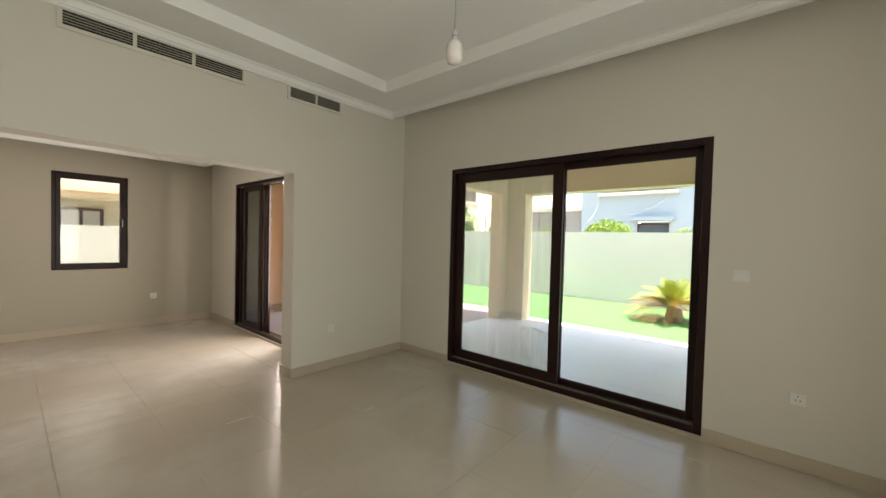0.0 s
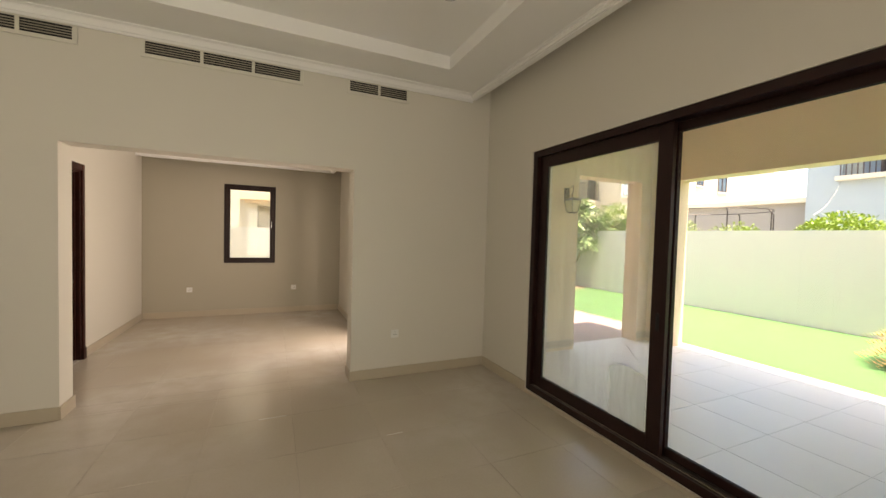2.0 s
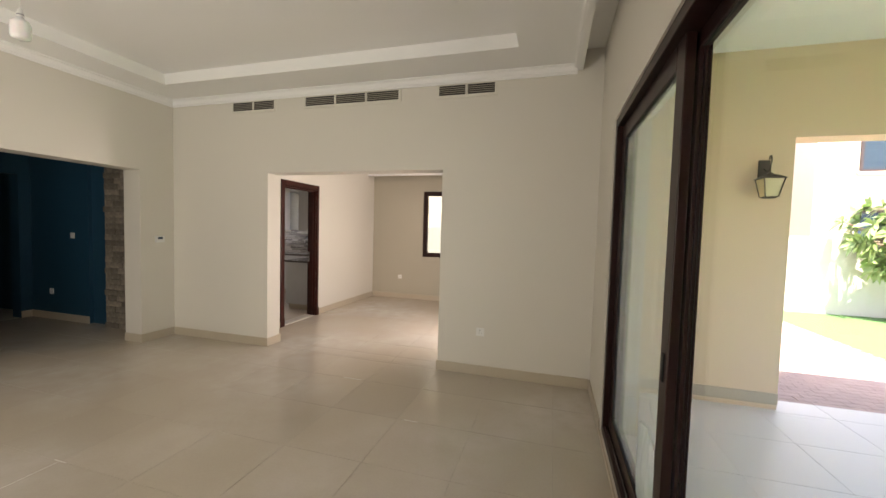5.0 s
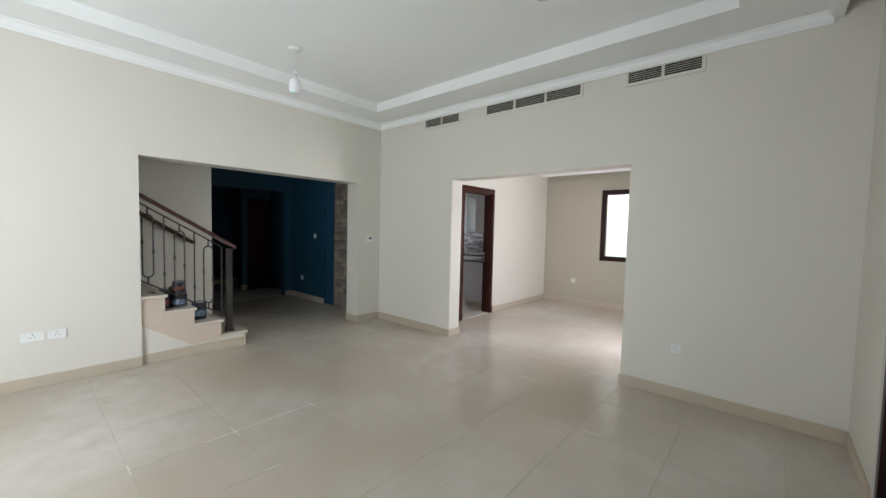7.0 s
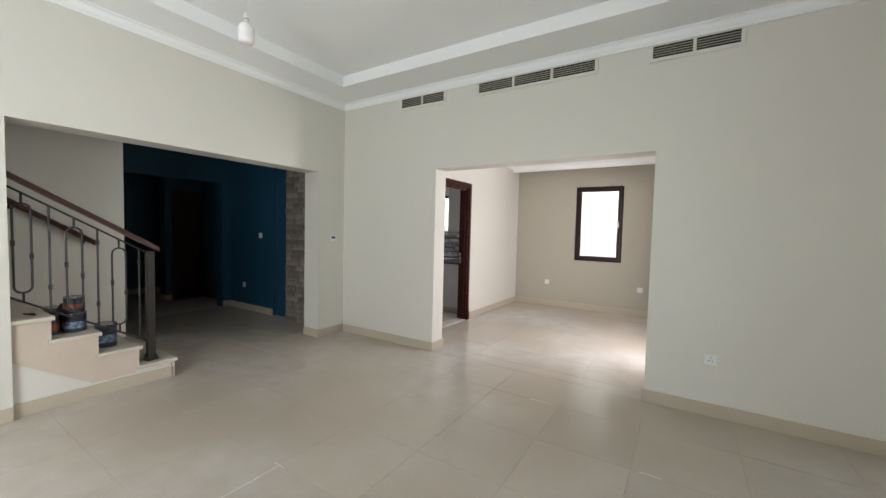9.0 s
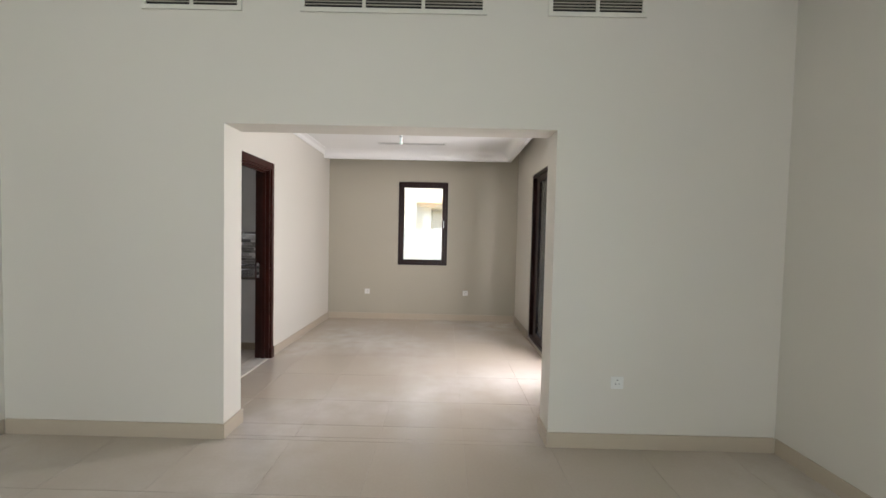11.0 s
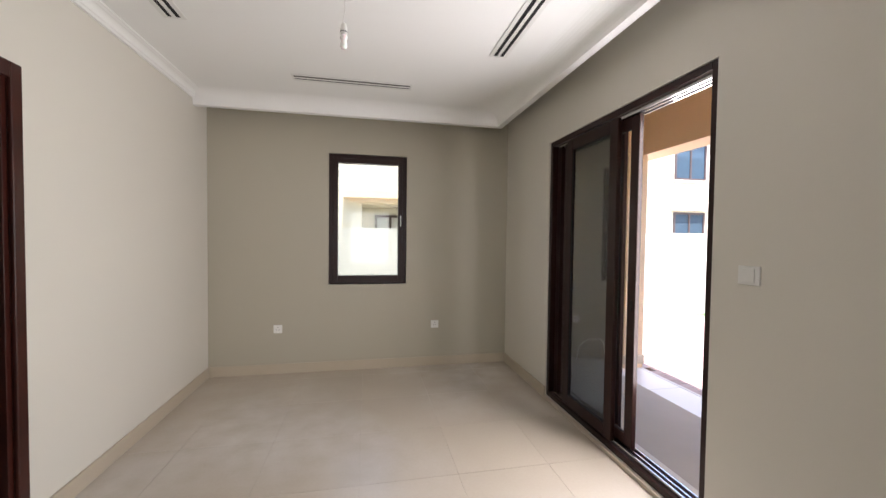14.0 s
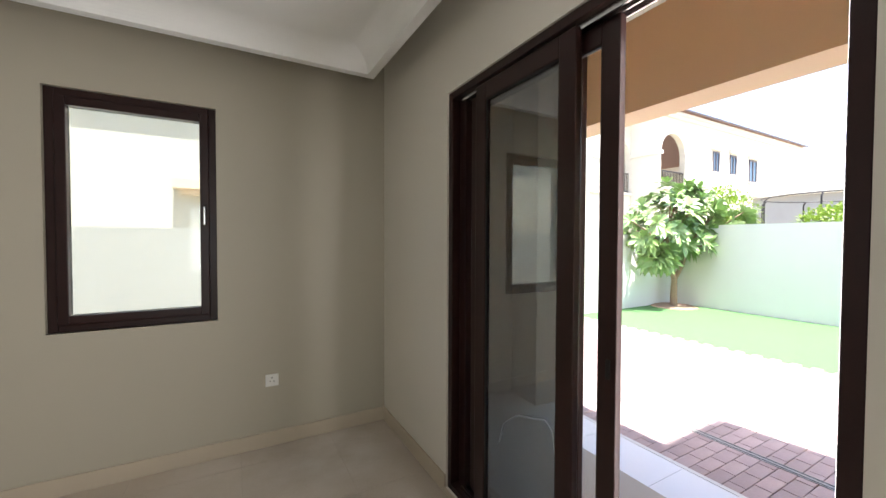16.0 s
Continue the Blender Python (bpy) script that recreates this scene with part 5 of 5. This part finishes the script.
part("mat", lathe([(1.8, 0.75), (1.8, 0.8), (0.001, 0.8)], 24), GREYR, net)
for pts_ in ([(15.5, 2.42, 3.8), (14.0, 1.9, 2.9), (12.6, 2.0, 2.5)], [(15.5, -0.65, 3.9), (14.2, -0.1, 3.25), (12.8, 0.5, 2.75)]):
    g = empty("string_lights", pts_[0], "string of small white bulbs hanging from the balcony", "string lights")
    p0 = Vector(pts_[0])
    pp = [Vector(pts_[0]).lerp(Vector(pts_[2]), k / 12) - Vector((0, 0, 1.0)) * (0.9 * (k / 12) * (1 - k / 12)) - p0 for k in range(13)]
    part("cable", tube(pp, 0.005, 5), BLACK, g)
    for q in pp[1:-1]:
        part("bulb", lathe([(0.01, 0), (0.022, -0.03), (0.016, -0.05), (0.001, -0.055)], 8, q), PLASTIC, g)

# ---- tiles, pavers and stones ----
rnd = random.Random(11)
floor_ob = bpy.data.objects["floor"]
full = mesh_of(boxes(((-0.299, -0.299, -0.004), (0.299, 0.299, 0.0)), bevel=0.0008), "floor_tile", TILE)


def lay(parent, mesh_mat, x0, y0, x1, y1, z, px, py, step, gap, name, shared, pieces=None):
    """A grid of slabs over a rectangle, cut at its edges; whole ones share one mesh."""
    cut = {}
    i = math.floor((x0 - px) / step)
    while px + i * step < x1:
        j = math.floor((y0 - py) / step)
        while py + j * step < y1:
            a0, a1 = max(x0, px + i * step), min(x1, px + (i + 1) * step)
            b0, b1 = max(y0, py + j * step), min(y1, py + (j + 1) * step)
            if a1 - a0 > 0.02 and b1 - b0 > 0.02:
                w_, h_ = round(a1 - a0, 3), round(b1 - b0, 3)
                if abs(w_ - step) < 1e-3 and abs(h_ - step) < 1e-3:
                    me = shared
                else:
                    if (w_, h_) not in cut:
                        cut[(w_, h_)] = mesh_of(boxes(((-w_ / 2 + gap / 2, -h_ / 2 + gap / 2, -0.004), (w_ / 2 - gap / 2, h_ / 2 - gap / 2, 0.0)), bevel=0.001), name, mesh_mat)
                    me = cut[(w_, h_)]
                ob = new(name, me)
                ob.location = ((a0 + a1) / 2, (b0 + b1) / 2, z)
                ob.rotation_euler = (rnd.gauss(0, 0.0006), rnd.gauss(0, 0.0006), 0)
                ob.parent = parent
            j += 1
        i += 1


PX, PY = -2.751, -1.753
lay(floor_ob, TILE, WX, SY, 0.0, 0.0, 0.0, PX, PY, 0.6, 0.003, "floor_tile", full)
lay(floor_ob, TILE, -3.83, 0.0, -1.57, DY0, 0.0, PX, PY, 0.6, 0.003, "floor_tile", full)
lay(floor_ob, TILE, DX0, DY0, DX1, DY1, 0.0, PX, PY, 0.6, 0.003, "floor_tile", full)
lay(floor_ob, TILE, -8.23, -3.2, WX, -0.0, 0.0, PX, PY, 0.6, 0.003, "floor_tile", full)
lay(floor_ob, TILE, -6.9, 0.4, DX0 - 0.2, DY1, 0.0, PX, PY, 0.6, 0.003, "floor_tile", full)
porch_ob = bpy.data.objects["floor_porch"]
pfull = mesh_of(boxes(((-0.298, -0.298, -0.004), (0.298, 0.298, 0.0)), bevel=0.0015), "porch_tile", PORCHTILE)
lay(porch_ob, PORCHTILE, 0.27, -6.1, 3.47, 0.5, PZ, 0.27, -0.4, 0.6, 0.004, "porch_tile", pfull)
lay(porch_ob, PORCHTILE, -0.83, 0.5, 0.465, 3.85, PZ, -0.75, -0.1, 0.6, 0.004, "porch_tile", pfull)

pav = tagged(part("paving", boxes(((0.5, 0.5, -0.2), (4.0, 6.5, GZ + 0.004))), SAND), "reddish-grey block paving beside the porch", "paving", kind="structure")
brick = mesh_of(boxes(((-0.098, -0.048, 0.002), (0.098, 0.048, 0.04)), bevel=0.004), "paver", PAVER)
for i in range(17):
    for j in range(60):
        x, y = 0.60 + 0.2 * i + (0.1 if j % 2 else 0.0), 0.55 + 0.1 * j
        if (x < 2.05 and y < 3.3):
            ob = new("paver", brick)
            ob.location, ob.parent = (x, y, GZ + rnd.uniform(-0.001, 0.001)), pav
            ob.rotation_euler = (rnd.gauss(0, 0.004), rnd.gauss(0, 0.004), rnd.gauss(0, 0.006))
half = mesh_of(boxes(((-0.048, -0.048, 0.002), (0.048, 0.048, 0.04)), bevel=0.004), "paver", PAVER)
for j in range(1, 28, 2):
    ob = new("paver", half)
    ob.location, ob.parent = (0.55, 0.55 + 0.1 * j, GZ), pav
drain = box_part("drain_channel", (1.055, 0.55, GZ + 0.0405), (1.125, 3.3, GZ + 0.044), GREYR, pav, "grey slotted drain channel")
for x in (1.068, 1.106):
    box_part("slot", (x, 0.55, GZ + 0.0445), (x + 0.007, 3.3, GZ + 0.046), BLACK, drain)
bm = bmesh.new()
for i in range(17):
    for j in range(60):
        x, y = 0.60 + 0.2 * i + (0.1 if j % 2 else 0.0), 0.55 + 0.1 * j
        if not (x < 2.05 and y < 3.3) and x < 3.95:
            box_into(bm, (x - 0.098, y - 0.048, GZ + 0.002), (x + 0.098, y + 0.048, GZ + 0.04))
part("far_pavers", bm, PAVER, pav, "reddish-grey blocks", kind="stuff")

stone_mat = material("grey_brown_split_stone", (0.26, 0.22, 0.17), 0.85, scale=14, grain=60, bump=0.3, dark=(0.11, 0.095, 0.075), rand=0.35)
clad = tagged(part("wall_stone", boxes(((-6.55, -0.085, 0), (WX - 0.29, -0.001, 2.9))), stone_mat), "grey-brown split stone cladding on the hall wall", "stone cladding", kind="structure")
shapes = [mesh_of(boxes(((0, -0.02, 0), (w_, 0, h_)), bevel=0.005), "stone", stone_mat) for w_, h_ in ((0.18, 0.075), (0.26, 0.075), (0.13, 0.075))]
for row in range(28):
    x = -6.55 + rnd.uniform(0, 0.08)
    while x < WX - 0.29 - 0.12:
        k = rnd.randrange(3)
        w_ = (0.18, 0.26, 0.13)[k]
        if x + w_ > WX - 0.285:
            break
        ob = new("stone", shapes[k])
        ob.location, ob.parent = (x, -0.083 - rnd.uniform(0, 0.012), row * 0.079), clad
        x += w_ + 0.004

PLASTER = material("dried_plaster", (0.72, 0.7, 0.66), 0.9, scale=20, grain=90, bump=0.1)
bm = bmesh.new()
for x0, y0, x1, y1 in ((-3.353, -3.15, -3.349, -2.36), (-3.354, -3.57, -3.350, -3.42), (-3.42, -3.555, -3.28, -3.551), (-3.46, -2.955, -3.26, -2.951), (-3.40, -2.355, -3.3, -2.351), (-2.99, -3.555, -2.88, -3.551), (-2.753, -3.0, -2.749, -2.9), (-2.40, -0.556, -2.2, -0.551), (-1.5, -1.156, -1.38, -1.15)):
    box_into(bm, (x0, y0, 0.0005), (x1, y1, 0.0016))
tagged(part("plaster_smear", bm, PLASTER), "thin white dried plaster along some floor joints", "plaster smear", kind="stuff")
